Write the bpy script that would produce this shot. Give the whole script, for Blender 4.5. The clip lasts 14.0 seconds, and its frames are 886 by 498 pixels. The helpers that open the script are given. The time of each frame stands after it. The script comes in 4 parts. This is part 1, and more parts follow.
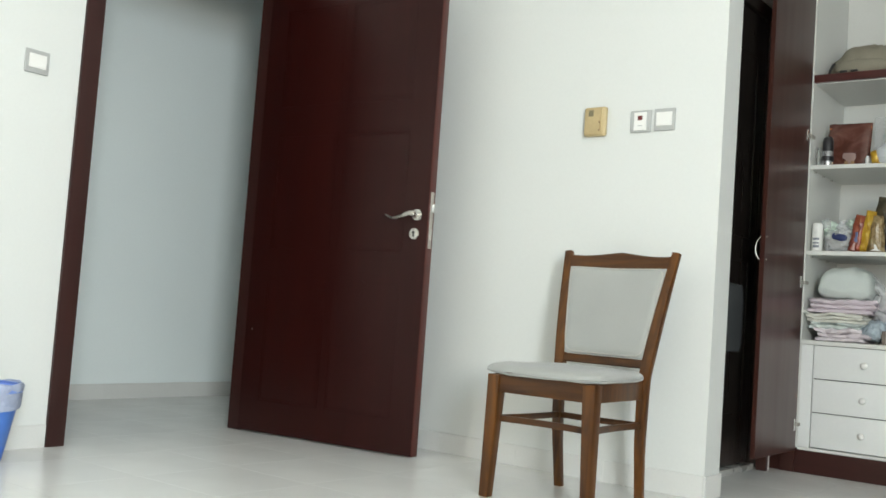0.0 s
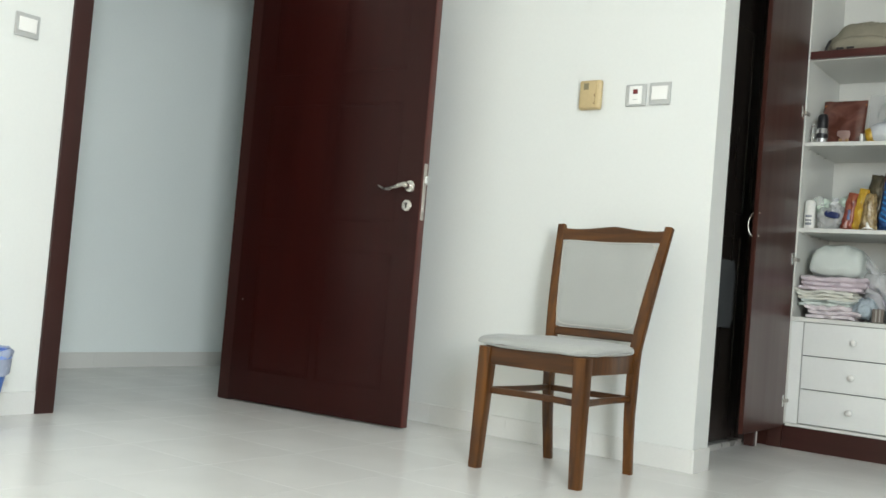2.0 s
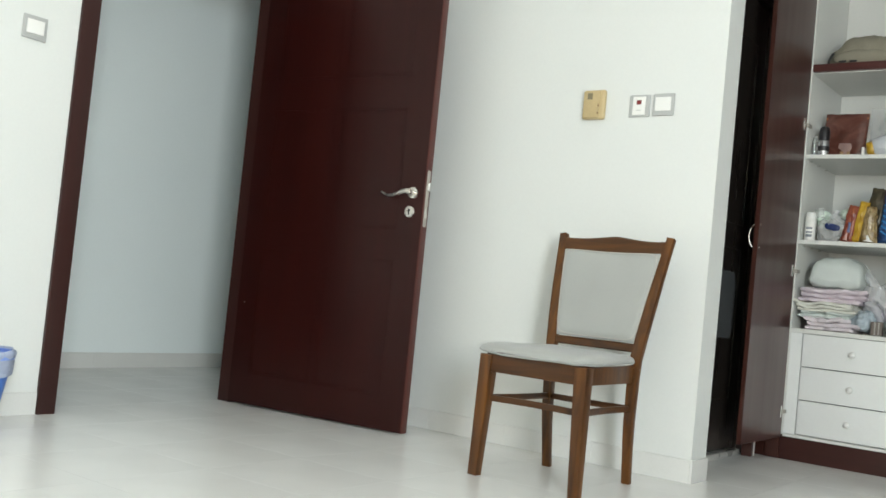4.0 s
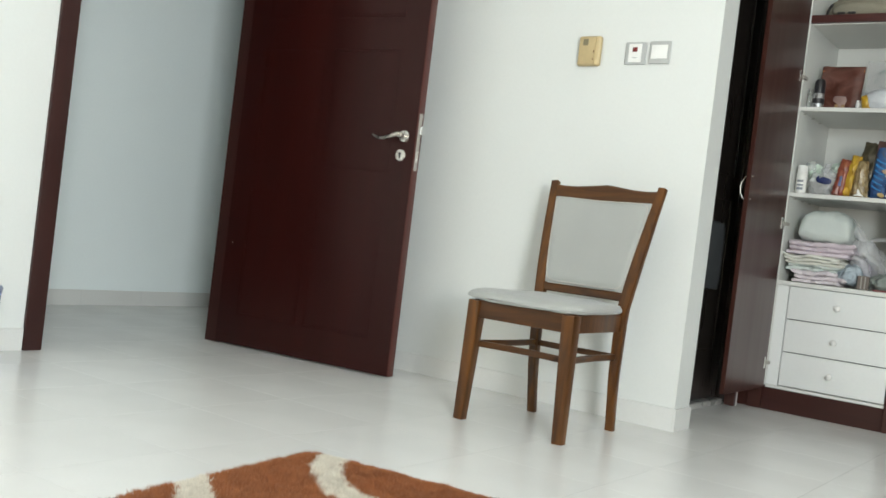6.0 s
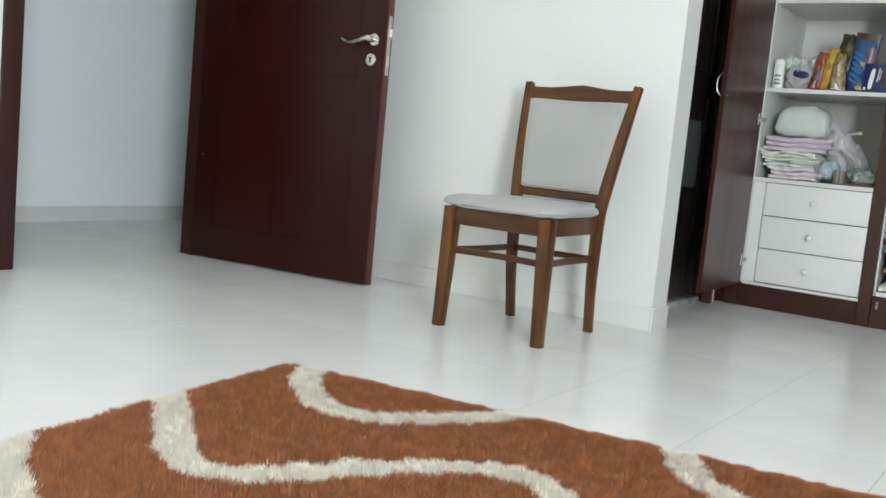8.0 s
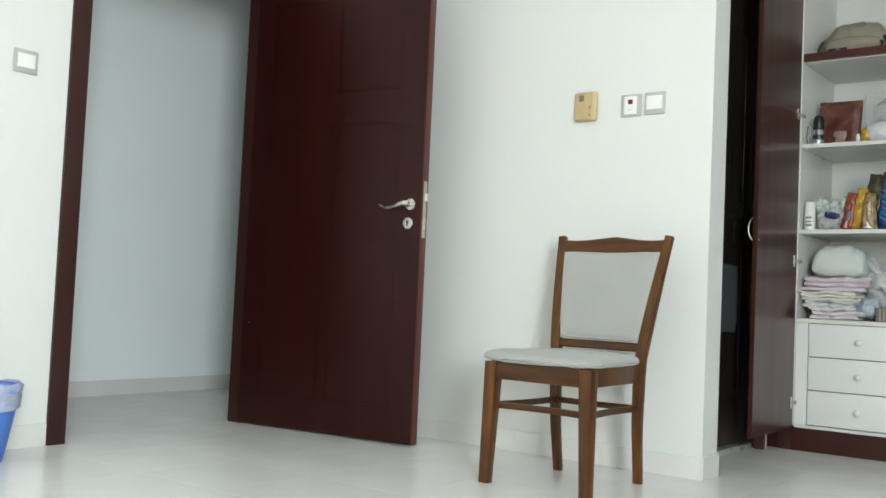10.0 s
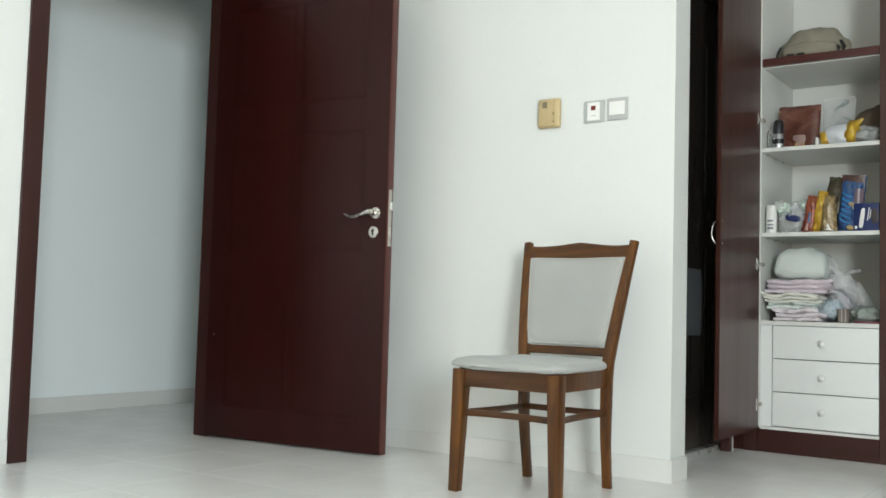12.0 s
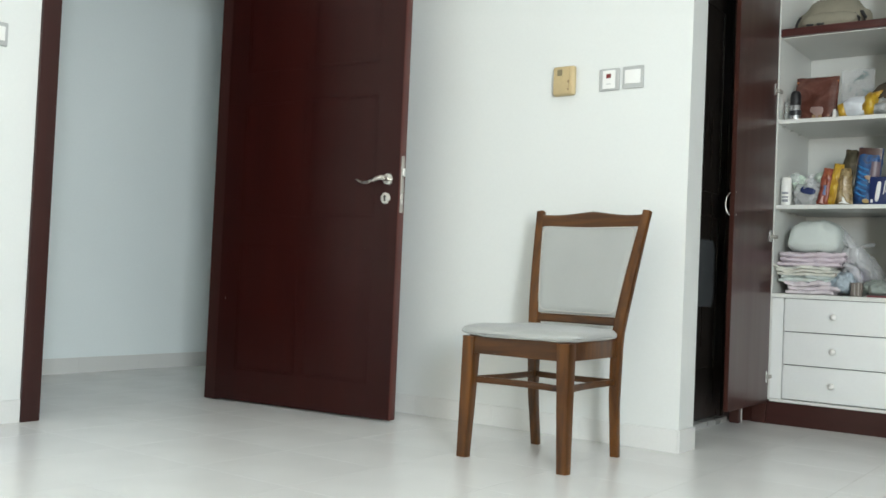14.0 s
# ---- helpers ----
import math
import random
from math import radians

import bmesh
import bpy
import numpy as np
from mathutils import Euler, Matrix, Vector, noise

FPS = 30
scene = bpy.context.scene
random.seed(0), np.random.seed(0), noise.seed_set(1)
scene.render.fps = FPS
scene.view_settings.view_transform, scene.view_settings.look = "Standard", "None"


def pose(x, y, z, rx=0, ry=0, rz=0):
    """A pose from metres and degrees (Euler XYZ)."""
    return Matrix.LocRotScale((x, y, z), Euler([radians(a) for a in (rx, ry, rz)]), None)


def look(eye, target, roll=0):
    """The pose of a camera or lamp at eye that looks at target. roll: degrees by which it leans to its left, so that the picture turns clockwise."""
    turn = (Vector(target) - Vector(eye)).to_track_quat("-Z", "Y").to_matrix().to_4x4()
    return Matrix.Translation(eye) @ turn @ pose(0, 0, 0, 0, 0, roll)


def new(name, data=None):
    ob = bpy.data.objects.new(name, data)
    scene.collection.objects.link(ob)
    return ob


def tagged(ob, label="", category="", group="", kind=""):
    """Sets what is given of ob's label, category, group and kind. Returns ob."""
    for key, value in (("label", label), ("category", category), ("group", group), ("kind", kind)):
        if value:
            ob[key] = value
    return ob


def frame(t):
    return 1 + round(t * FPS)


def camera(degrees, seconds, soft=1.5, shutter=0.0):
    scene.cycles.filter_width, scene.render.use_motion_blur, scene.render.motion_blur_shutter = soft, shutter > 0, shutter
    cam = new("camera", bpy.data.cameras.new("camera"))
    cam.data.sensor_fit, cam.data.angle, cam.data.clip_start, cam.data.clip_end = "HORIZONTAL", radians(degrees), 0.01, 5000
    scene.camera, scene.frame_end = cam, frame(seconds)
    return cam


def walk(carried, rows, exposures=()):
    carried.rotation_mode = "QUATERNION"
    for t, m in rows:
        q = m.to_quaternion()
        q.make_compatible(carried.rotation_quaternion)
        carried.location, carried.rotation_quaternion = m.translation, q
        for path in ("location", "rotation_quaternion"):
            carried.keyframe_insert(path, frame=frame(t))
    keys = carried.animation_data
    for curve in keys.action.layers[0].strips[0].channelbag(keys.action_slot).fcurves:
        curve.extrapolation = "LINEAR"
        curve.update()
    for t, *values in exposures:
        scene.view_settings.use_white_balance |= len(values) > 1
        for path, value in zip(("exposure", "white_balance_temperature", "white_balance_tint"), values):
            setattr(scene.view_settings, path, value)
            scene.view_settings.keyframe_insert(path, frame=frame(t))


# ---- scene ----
# ---------- camera ----------
cam = camera(49.2, 14.0, soft=1.6)
ROWS = [
    (0, 0.010, 0.001, 0.623, 37.58, 3.64, 4.10),
    (0.5, -0.001, 0.001, 0.605, 37.12, 2.44, 4.92),
    (1, 0.004, -0.007, 0.605, 37.22, 2.59, 4.74),
    (1.5, 0.000, -0.003, 0.607, 37.01, 2.65, 4.96),
    (2, 0.001, 0.009, 0.609, 36.97, 2.23, 4.83),
    (2.5, -0.003, 0.004, 0.610, 36.93, 2.17, 5.15),
    (5, -0.004, -0.020, 0.633, 36.70, 2.27, 6.45),
    (5.5, -0.014, -0.004, 0.631, 36.06, -0.55, 6.76),
    (6, -0.016, -0.006, 0.628, 35.85, -0.83, 6.95),
    (6.5, -0.014, -0.013, 0.631, 35.79, -0.74, 6.96),
    (7, -0.023, -0.003, 0.633, 35.46, -1.71, 7.21),
    (7.5, -0.017, -0.016, 0.635, 34.63, -1.19, 6.73),
    (8, -0.028, 0.032, 0.637, 34.00, -6.35, 5.43),
    (8.5, -0.031, 0.010, 0.633, 33.59, -4.48, 6.78),
    (9, 0.004, -0.003, 0.633, 36.87, 1.76, 3.99),
    (9.2, 0.014, -0.015, 0.641, 38.23, 2.90, 3.51),
    (11.3, 0.028, 0.020, 0.620, 35.35, 2.50, 0.73),
    (11.5, 0.019, 0.010, 0.630, 34.76, 2.46, 1.38),
    (12, 0.018, 0.003, 0.628, 35.31, 3.46, 1.60),
    (12.5, 0.003, -0.000, 0.624, 35.27, 2.87, 2.23),
    (13, 0.018, 0.002, 0.619, 35.74, 3.46, 1.82),
    (13.5, 0.021, -0.001, 0.618, 35.81, 3.10, 2.07),
    (14, 0.015, 0.009, 0.618, 35.95, 1.64, 2.50),
]


def held(x, y, z, yaw, pitch, roll):
    return pose(x, y, z, 0, 0, yaw) @ pose(0, 0, 0, 90 + pitch) @ pose(0, 0, 0, 0, 0, roll)


walk(cam, [(t, held(*r)) for t, *r in ROWS], [(0.0, 0.02, 6570, 10), (5.0, 0.02, 6570, 10), (7.5, 0.0, 6450, 11), (8.1, -0.02, 6280, 11), (8.5, -0.02, 6270, 11), (9.2, 0.02, 6370, 10), (12.0, 0.01, 6500, 10), (12.8, 0.05, 6420, 10), (14.0, 0.05, 6390, 10)])
# ---------- daylight ----------
world = bpy.data.worlds.new("sky")
scene.world = world
world.use_nodes = True
sky = world.node_tree.nodes.new("ShaderNodeTexSky")
sky.sky_type, sky.sun_disc = "NISHITA", False
sky.sun_elevation, sky.sun_rotation = radians(55), radians(200)
world.node_tree.nodes["Background"].inputs[1].default_value = 0.1
world.node_tree.links.new(sky.outputs[0], world.node_tree.nodes["Background"].inputs[0])


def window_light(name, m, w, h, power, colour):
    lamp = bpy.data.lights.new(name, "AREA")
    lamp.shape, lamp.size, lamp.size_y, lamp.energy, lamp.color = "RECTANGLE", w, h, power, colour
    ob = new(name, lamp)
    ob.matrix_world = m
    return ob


# the large window behind and to one side of the camera: sky above, added warm fill lamp below
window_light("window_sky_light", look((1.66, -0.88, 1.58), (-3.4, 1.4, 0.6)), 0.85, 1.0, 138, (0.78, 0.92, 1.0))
window_light("window_warm_fill", look((1.66, -0.88, 0.95), (-2.4, 0.3, 3.7)), 0.85, 0.7, 105, (1.0, 0.925, 0.82))

# ---------- materials ----------


def mat(name, colour, rough=0.5, metal=0.0, vary=0.06, scale=6.0, fine=60.0, bump=0.05, coat=0.0, rvar=0.08, stretch=(1, 1, 1), alpha=1.0, each=0.0, sheen=0.0, trans=0.0, island=0.0):
    """Colour that drifts at a broad and a fine scale, with uneven gloss and a fine relief."""
    m = bpy.data.materials.new(name)
    m.use_nodes = True
    n, ln = m.node_tree.nodes, m.node_tree.links
    b = n["Principled BSDF"]
    co, mp = n.new("ShaderNodeTexCoord"), n.new("ShaderNodeMapping")
    mp.inputs["Scale"].default_value = stretch
    ln.new(co.outputs["Object"], mp.inputs[0])
    big, small = n.new("ShaderNodeTexNoise"), n.new("ShaderNodeTexNoise")
    for t, s in ((big, scale), (small, fine)):
        t.inputs["Scale"].default_value, t.inputs["Detail"].default_value = s, 4
        ln.new(mp.outputs[0], t.inputs["Vector"])
    add = n.new("ShaderNodeMath")
    add.operation = "ADD"
    ln.new(big.outputs[0], add.inputs[0])
    ln.new(small.outputs[0], add.inputs[1])
    ramp = n.new("ShaderNodeMapRange")
    ramp.inputs["From Min"].default_value, ramp.inputs["From Max"].default_value = 0.6, 1.4
    ramp.inputs["To Min"].default_value, ramp.inputs["To Max"].default_value = 1 - vary, 1 + vary
    ln.new(add.outputs[0], ramp.inputs["Value"])
    last = ramp.outputs[0]
    if each:
        info, er, mul = n.new("ShaderNodeObjectInfo"), n.new("ShaderNodeMapRange"), n.new("ShaderNodeMath")
        er.inputs["To Min"].default_value, er.inputs["To Max"].default_value = 1 - each, 1 + each
        ln.new(info.outputs["Random"], er.inputs["Value"])
        mul.operation = "MULTIPLY"
        ln.new(last, mul.inputs[0])
        ln.new(er.outputs[0], mul.inputs[1])
        last = mul.outputs[0]
    if island:
        geo, ir, mul = n.new("ShaderNodeNewGeometry"), n.new("ShaderNodeMapRange"), n.new("ShaderNodeMath")
        ir.inputs["To Min"].default_value, ir.inputs["To Max"].default_value = 1 - island, 1 + island
        ln.new(geo.outputs["Random Per Island"], ir.inputs["Value"])
        mul.operation = "MULTIPLY"
        ln.new(last, mul.inputs[0])
        ln.new(ir.outputs[0], mul.inputs[1])
        last = mul.outputs[0]
    vm = n.new("ShaderNodeVectorMath")
    vm.operation = "SCALE"
    vm.inputs[0].default_value = colour
    ln.new(last, vm.inputs["Scale"])
    ln.new(vm.outputs[0], b.inputs["Base Color"])
    rr = n.new("ShaderNodeMapRange")
    rr.inputs["From Min"].default_value, rr.inputs["From Max"].default_value = 0.3, 0.7
    rr.inputs["To Min"].default_value, rr.inputs["To Max"].default_value = max(rough - rvar, 0.02), min(rough + rvar, 1)
    ln.new(big.outputs[0], rr.inputs["Value"])
    ln.new(rr.outputs[0], b.inputs["Roughness"])
    b.inputs["Metallic"].default_value, b.inputs["Coat Weight"].default_value, b.inputs["Alpha"].default_value = metal, coat, alpha
    b.inputs["Sheen Weight"].default_value, b.inputs["Transmission Weight"].default_value = sheen, trans
    if bump:
        bp = n.new("ShaderNodeBump")
        bp.inputs["Strength"].default_value, bp.inputs["Distance"].default_value = bump, 0.004
        ln.new(small.outputs[0], bp.inputs["Height"])
        ln.new(bp.outputs[0], b.inputs["Normal"])
    return m


def wood(name, dark, light, rough=0.35, coat=0.3, scale=5.0, stretch=(9, 9, 0.7), bump=0.06, rvar=0.04):
    """Stained wood: long streaks of grain along z, with broad drifts of tone."""
    m = mat(name, light, rough, coat=coat, bump=bump, stretch=stretch, scale=scale, fine=scale * 7, rvar=rvar)
    n, ln = m.node_tree.nodes, m.node_tree.links
    b = n["Principled BSDF"]
    wave = n.new("ShaderNodeTexNoise")
    wave.inputs["Scale"].default_value, wave.inputs["Detail"].default_value, wave.inputs["Distortion"].default_value = scale, 8, 1.2
    mapping = next(x for x in n if x.bl_idname == "ShaderNodeMapping")
    ln.new(mapping.outputs[0], wave.inputs["Vector"])
    ramp = n.new("ShaderNodeValToRGB")
    ramp.color_ramp.elements[0].position, ramp.color_ramp.elements[1].position = 0.3, 0.72
    ramp.color_ramp.elements[0].color, ramp.color_ramp.elements[1].color = (*dark, 1), (*light, 1)
    ln.new(wave.outputs[0], ramp.inputs[0])
    ln.new(ramp.outputs[0], b.inputs["Base Color"])
    b.inputs["Specular IOR Level"].default_value = 0.4
    return m


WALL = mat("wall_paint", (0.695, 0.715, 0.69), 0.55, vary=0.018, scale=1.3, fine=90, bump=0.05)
# Hall colour carries added daylight: paler and bluer than the room's walls.
HALL_WALL = mat("hall_daylit_paint", (0.84, 0.905, 0.90), 0.6, vary=0.02, scale=1.5, fine=90, bump=0.05)
# Beige for the unseen south wall, picked to warm and dim its bounce.
BEIGE = mat("warm_bounce_paint", (0.68, 0.61, 0.51), 0.6, vary=0.03, scale=1.3, fine=90, bump=0.05)
CEIL = mat("ceiling_paint", (0.82, 0.82, 0.80), 0.8, vary=0.015, scale=2, fine=80)
TILE = mat("floor_tile", (0.79, 0.79, 0.765), 0.245, vary=0.035, scale=3.5, fine=160, bump=0.0, each=0.006, rvar=0.025)
GROUT = mat("grout", (0.27, 0.27, 0.26), 0.85, vary=0.1, scale=8, fine=200, bump=0.2)
SKIRT = mat("skirting_tile", (0.67, 0.675, 0.65), 0.36, vary=0.03, scale=5, fine=120, bump=0.0, each=0.008, rvar=0.05)
DOOR = wood("mahogany_veneer", (0.0185, 0.0022, 0.0017), (0.0250, 0.0031, 0.0022), 0.36, 0.0, 1.6, (7, 7, 0.5), 0.0)
DOOR.node_tree.nodes["Principled BSDF"].inputs["Specular IOR Level"].default_value = 0.25
FRAME = wood("frame_wood", (0.028, 0.0072, 0.0058), (0.036, 0.0090, 0.0072), 0.4, 0.0, 2.0, (8, 8, 0.5), 0.012)
WARD = wood("wardrobe_laminate", (0.042, 0.0124, 0.0084), (0.049, 0.0145, 0.0098), 0.33, 0.08, 1.6, (7, 7, 0.5), 0.006)
WARD.node_tree.nodes["Principled BSDF"].inputs["Specular IOR Level"].default_value = 0.45
PLINTH = wood("plinth_laminate", (0.030, 0.0065, 0.0048), (0.041, 0.0092, 0.0065), 0.37, 0.0, 2.4, (0.5, 8, 8), 0.015)
RAIL = wood("shelf_laminate", (0.050, 0.012, 0.010), (0.09, 0.022, 0.018), 0.35, 0.1, 3.0, (0.7, 9, 9), 0.03)
MELAMINE = mat("white_melamine", (0.71, 0.72, 0.685), 0.38, vary=0.025, scale=3, fine=90, bump=0.02)
DRAWER = mat("drawer_lacquer", (0.78, 0.80, 0.785), 0.36, vary=0.02, scale=4, fine=90, bump=0.02)
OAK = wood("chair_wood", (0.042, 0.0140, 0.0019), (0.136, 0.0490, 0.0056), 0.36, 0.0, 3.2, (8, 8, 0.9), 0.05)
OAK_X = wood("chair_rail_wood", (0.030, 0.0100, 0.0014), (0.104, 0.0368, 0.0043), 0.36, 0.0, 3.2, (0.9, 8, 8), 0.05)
LIPPING = wood("lipping_wood", (0.060, 0.011, 0.008), (0.092, 0.019, 0.013), 0.36, 0.0, 2.0, (8, 8, 0.5), 0.01)
FABRIC = mat("chair_fabric", (0.36, 0.37, 0.35), 0.85, vary=0.07, scale=7, fine=420, bump=0.35, sheen=0.25)
PIPING = mat("chair_piping", (0.45, 0.44, 0.40), 0.8, vary=0.08, scale=20, fine=300, bump=0.2)
NICKEL = mat("satin_nickel", (0.62, 0.60, 0.56), 0.28, 1.0, vary=0.05, scale=20, fine=300, bump=0.03)
STEEL = mat("bright_steel", (0.80, 0.80, 0.78), 0.2, 1.0, vary=0.04, scale=20, fine=300, bump=0.02)
DULL = mat("dull_nickel", (0.42, 0.40, 0.36), 0.5, 0.5, vary=0.08, scale=20, fine=200, bump=0.03)
# Near-black that paints the shade inside the keyhole and the drawer gaps.
DARK = mat("slot_shade", (0.02, 0.02, 0.02), 0.6, vary=0.1)
WHITE = mat("white_plastic", (0.80, 0.80, 0.77), 0.35, vary=0.02, scale=15, fine=200, bump=0.02)
SILVER = mat("silver_plastic", (0.45, 0.46, 0.45), 0.36, 0.15, vary=0.05, scale=20, fine=300, bump=0.02)
YELLOWED = mat("yellowed_plastic", (0.52, 0.41, 0.22), 0.42, vary=0.07, scale=14, fine=200, bump=0.03)


def printed(name, colours, scale=30.0, rough=0.31, bump=0.12, stretch=(1, 1, 1)):
    """A printed wrapper: irregular patches of several inks on foil."""
    m = mat(name, colours[0], rough, vary=0.05, scale=scale, fine=90, bump=bump, stretch=stretch, rvar=0.02)
    n, ln = m.node_tree.nodes, m.node_tree.links
    b = n["Principled BSDF"]
    mapping = next(x for x in n if x.bl_idname == "ShaderNodeMapping")
    tex = n.new("ShaderNodeTexNoise")
    tex.inputs["Scale"].default_value, tex.inputs["Detail"].default_value, tex.inputs["Distortion"].default_value = scale, 3, 0.8
    ln.new(mapping.outputs[0], tex.inputs["Vector"])
    ramp = n.new("ShaderNodeValToRGB")
    ramp.color_ramp.interpolation = "B_SPLINE"
    el = ramp.color_ramp.elements
    while len(el) < len(colours):
        el.new(0.5)
    for i, c in enumerate(colours):
        el[i].position, el[i].color = 0.32 + 0.36 * i / max(len(colours) - 1, 1), (*c, 1)
    ln.new(tex.outputs[0], ramp.inputs[0])
    ln.new(ramp.outputs[0], b.inputs["Base Color"])
    return m

# ---------- building blocks ----------


def box(bm, x0, x1, y0, y1, z0, z1, bevel=0.0, seg=1, m=None):
    """A block between two corners, its edges rounded by bevel."""
    r = bmesh.ops.create_cube(bm, size=1)
    vs = r["verts"]
    bmesh.ops.scale(bm, vec=(x1 - x0, y1 - y0, z1 - z0), verts=vs)
    bmesh.ops.translate(bm, vec=((x0 + x1) / 2, (y0 + y1) / 2, (z0 + z1) / 2), verts=vs)
    if m is not None:
        bmesh.ops.transform(bm, matrix=m, verts=vs)
    if bevel:
        es = list({e for v in vs for e in v.link_edges})
        bmesh.ops.bevel(bm, geom=es, offset=bevel, segments=seg, profile=0.6, affect="EDGES")
    return bm


def block(*a, **k):
    return box(bmesh.new(), *a, **k)


def lathe(profile, steps=20, m=None, bm=None):
    """A turned body round z from rows of (radius, height)."""
    bm = bm or bmesh.new()
    rings = []
    for r, z in profile:
        ring = []
        for i in range(steps):
            a = 2 * math.pi * i / steps
            v = Vector((r * math.cos(a), r * math.sin(a), z))
            ring.append(bm.verts.new(m @ v if m is not None else v))
        rings.append(ring)
    for a, b in zip(rings, rings[1:]):
        for i in range(steps):
            bm.faces.new((a[i], a[(i + 1) % steps], b[(i + 1) % steps], b[i]))
    bm.faces.new(rings[0][::-1])
    bm.faces.new(rings[-1])
    return bm


def sweep(path, size, steps=10, bm=None, square=0.0, up=(0, 0, 1)):
    """A bar along a path; size(i) or a pair gives its half width and half height, square makes it less round."""
    bm = bm or bmesh.new()
    pts = [Vector(p) for p in path]
    rings = []
    for i, p in enumerate(pts):
        d = (pts[min(i + 1, len(pts) - 1)] - pts[max(i - 1, 0)]).normalized()
        side = d.cross(Vector(up))
        side = side.normalized() if side.length > 1e-4 else Vector((1, 0, 0))
        top = side.cross(d).normalized()
        a, b = size(i / (len(pts) - 1)) if callable(size) else size
        ring = []
        for k in range(steps):
            an = 2 * math.pi * (k + 0.5) / steps
            c, s = math.cos(an), math.sin(an)
            e = 1 - square
            c, s = math.copysign(abs(c) ** e, c), math.copysign(abs(s) ** e, s)
            ring.append(bm.verts.new(p + side * (a * c) + top * (b * s)))
        rings.append(ring)
    for a, b in zip(rings, rings[1:]):
        for i in range(steps):
            bm.faces.new((a[i], a[(i + 1) % steps], b[(i + 1) % steps], b[i]))
    bm.faces.new(rings[0][::-1])
    bm.faces.new(rings[-1])
    return bm


def soft(w, d, h, seed=0, amp=0.1, freq=3.0, power=0.5, steps=28, sag=0.0):
    """A soft stuffed body standing on z = 0: a rounded block whose skin is rumpled."""
    bm = bmesh.new()
    rows = steps // 2 + 1
    ring = []

    def sp(v, p):
        return math.copysign(abs(v) ** p, v)

    for j in range(rows):
        th = -math.pi / 2 + math.pi * j / (rows - 1)
        row = []
        for i in range(steps):
            ph = 2 * math.pi * i / steps
            x, y, z = sp(math.cos(th), power) * sp(math.cos(ph), power), sp(math.cos(th), power) * sp(math.sin(ph), power), sp(math.sin(th), power)
            q = Vector((x * w, y * d, z * h)) * freq * 4 + Vector((seed * 7.3, seed * 3.1, 0))
            k = 1 + amp * noise.fractal(q, 0.8, 2.2, 3)
            zz = z * k * (1 - sag * (x * x + y * y) / 2 if z > 0 else 1)
            row.append(bm.verts.new((x * w / 2 * k, y * d / 2 * k, h / 2 * (1 + max(zz, -1)))))
        ring.append(row)
    for a, b in zip(ring, ring[1:]):
        for i in range(steps):
            bm.faces.new((a[i], a[(i + 1) % steps], b[(i + 1) % steps], b[i]))
    bmesh.ops.remove_doubles(bm, verts=bm.verts, dist=1e-5)
    return bm


def pouch(w, h, t, seed=0, cols=12, rows_=16, amp=0.004, taper=0.0):
    """A filled packet standing upright: two skins that meet in flat seams, crumpled."""
    bm = bmesh.new()
    grids = []
    for s in (-1, 1):
        g = []
        for j in range(rows_ + 1):
            v = j / rows_
            r = []
            for i in range(cols + 1):
                u = i / cols
                fill = (max(1 - (2 * u - 1) ** 4, 0) ** 0.6) * (min(1, (1 - v) * 4.5) ** 0.7) * (min(1, v * 9 + 0.35))
                n_ = noise.noise(Vector((u * 5 + seed * 9, v * 6, s * 3 + seed)))
                x = (u - 0.5) * w * (1 - taper * v) + amp * n_
                y = s * (t / 2 * fill + 0.001) + amp * n_ * fill
                r.append(bm.verts.new((x, y, v * h + (0.006 * n_ if v > 0.95 else 0))))
            g.append(r)
        grids.append(g)
    for g, s in zip(grids, (-1, 1)):
        for j in range(rows_):
            for i in range(cols):
                f = (g[j][i], g[j][i + 1], g[j + 1][i + 1], g[j + 1][i])
                bm.faces.new(f if s < 0 else f[::-1])
    a, b = grids
    rim = lambda g: [g[0][i] for i in range(cols + 1)] + [g[j][cols] for j in range(1, rows_ + 1)] + [g[rows_][i] for i in range(cols - 1, -1, -1)] + [g[j][0] for j in range(rows_ - 1, 0, -1)]
    ra, rb = rim(a), rim(b)
    for i in range(len(ra)):
        k = (i + 1) % len(ra)
        bm.faces.new((ra[k], ra[i], rb[i], rb[k]))
    return bm


def mesh(name, bm, material, smooth=35):
    me = bpy.data.meshes.new(name)
    bmesh.ops.recalc_face_normals(bm, faces=bm.faces)
    if smooth:
        lim = radians(smooth)
        for f in bm.faces:
            f.smooth = True
        for e in bm.edges:
            if len(e.link_faces) == 2 and e.calc_face_angle(0) > lim:
                e.smooth = False
    bm.to_mesh(me)
    bm.free()
    me.materials.append(material)
    return me


def part(name, bm, material, parent, label="", at=None, smooth=35):
    """One mesh under a thing or under a part."""
    ob = new(name, mesh(name, bm, material, smooth) if isinstance(bm, bmesh.types.BMesh) else bm)
    ob.parent = parent
    if at is not None:
        ob.matrix_basis = at
    return tagged(ob, label) if label else ob


def thing(name, label, category, m=None, group="", kind=""):
    """The empty at a thing's base, under which its parts stand."""
    ob = new(name)
    ob.empty_display_size = 0.05
    if m is not None:
        ob.matrix_basis = m
    return tagged(ob, label, category, group, kind)


def single(name, bm, material, label, category, m=None, group="", kind="", smooth=35):
    """A thing that is one mesh."""
    ob = new(name, mesh(name, bm, material, smooth))
    if m is not None:
        ob.matrix_basis = m
    return tagged(ob, label, category, group, kind)


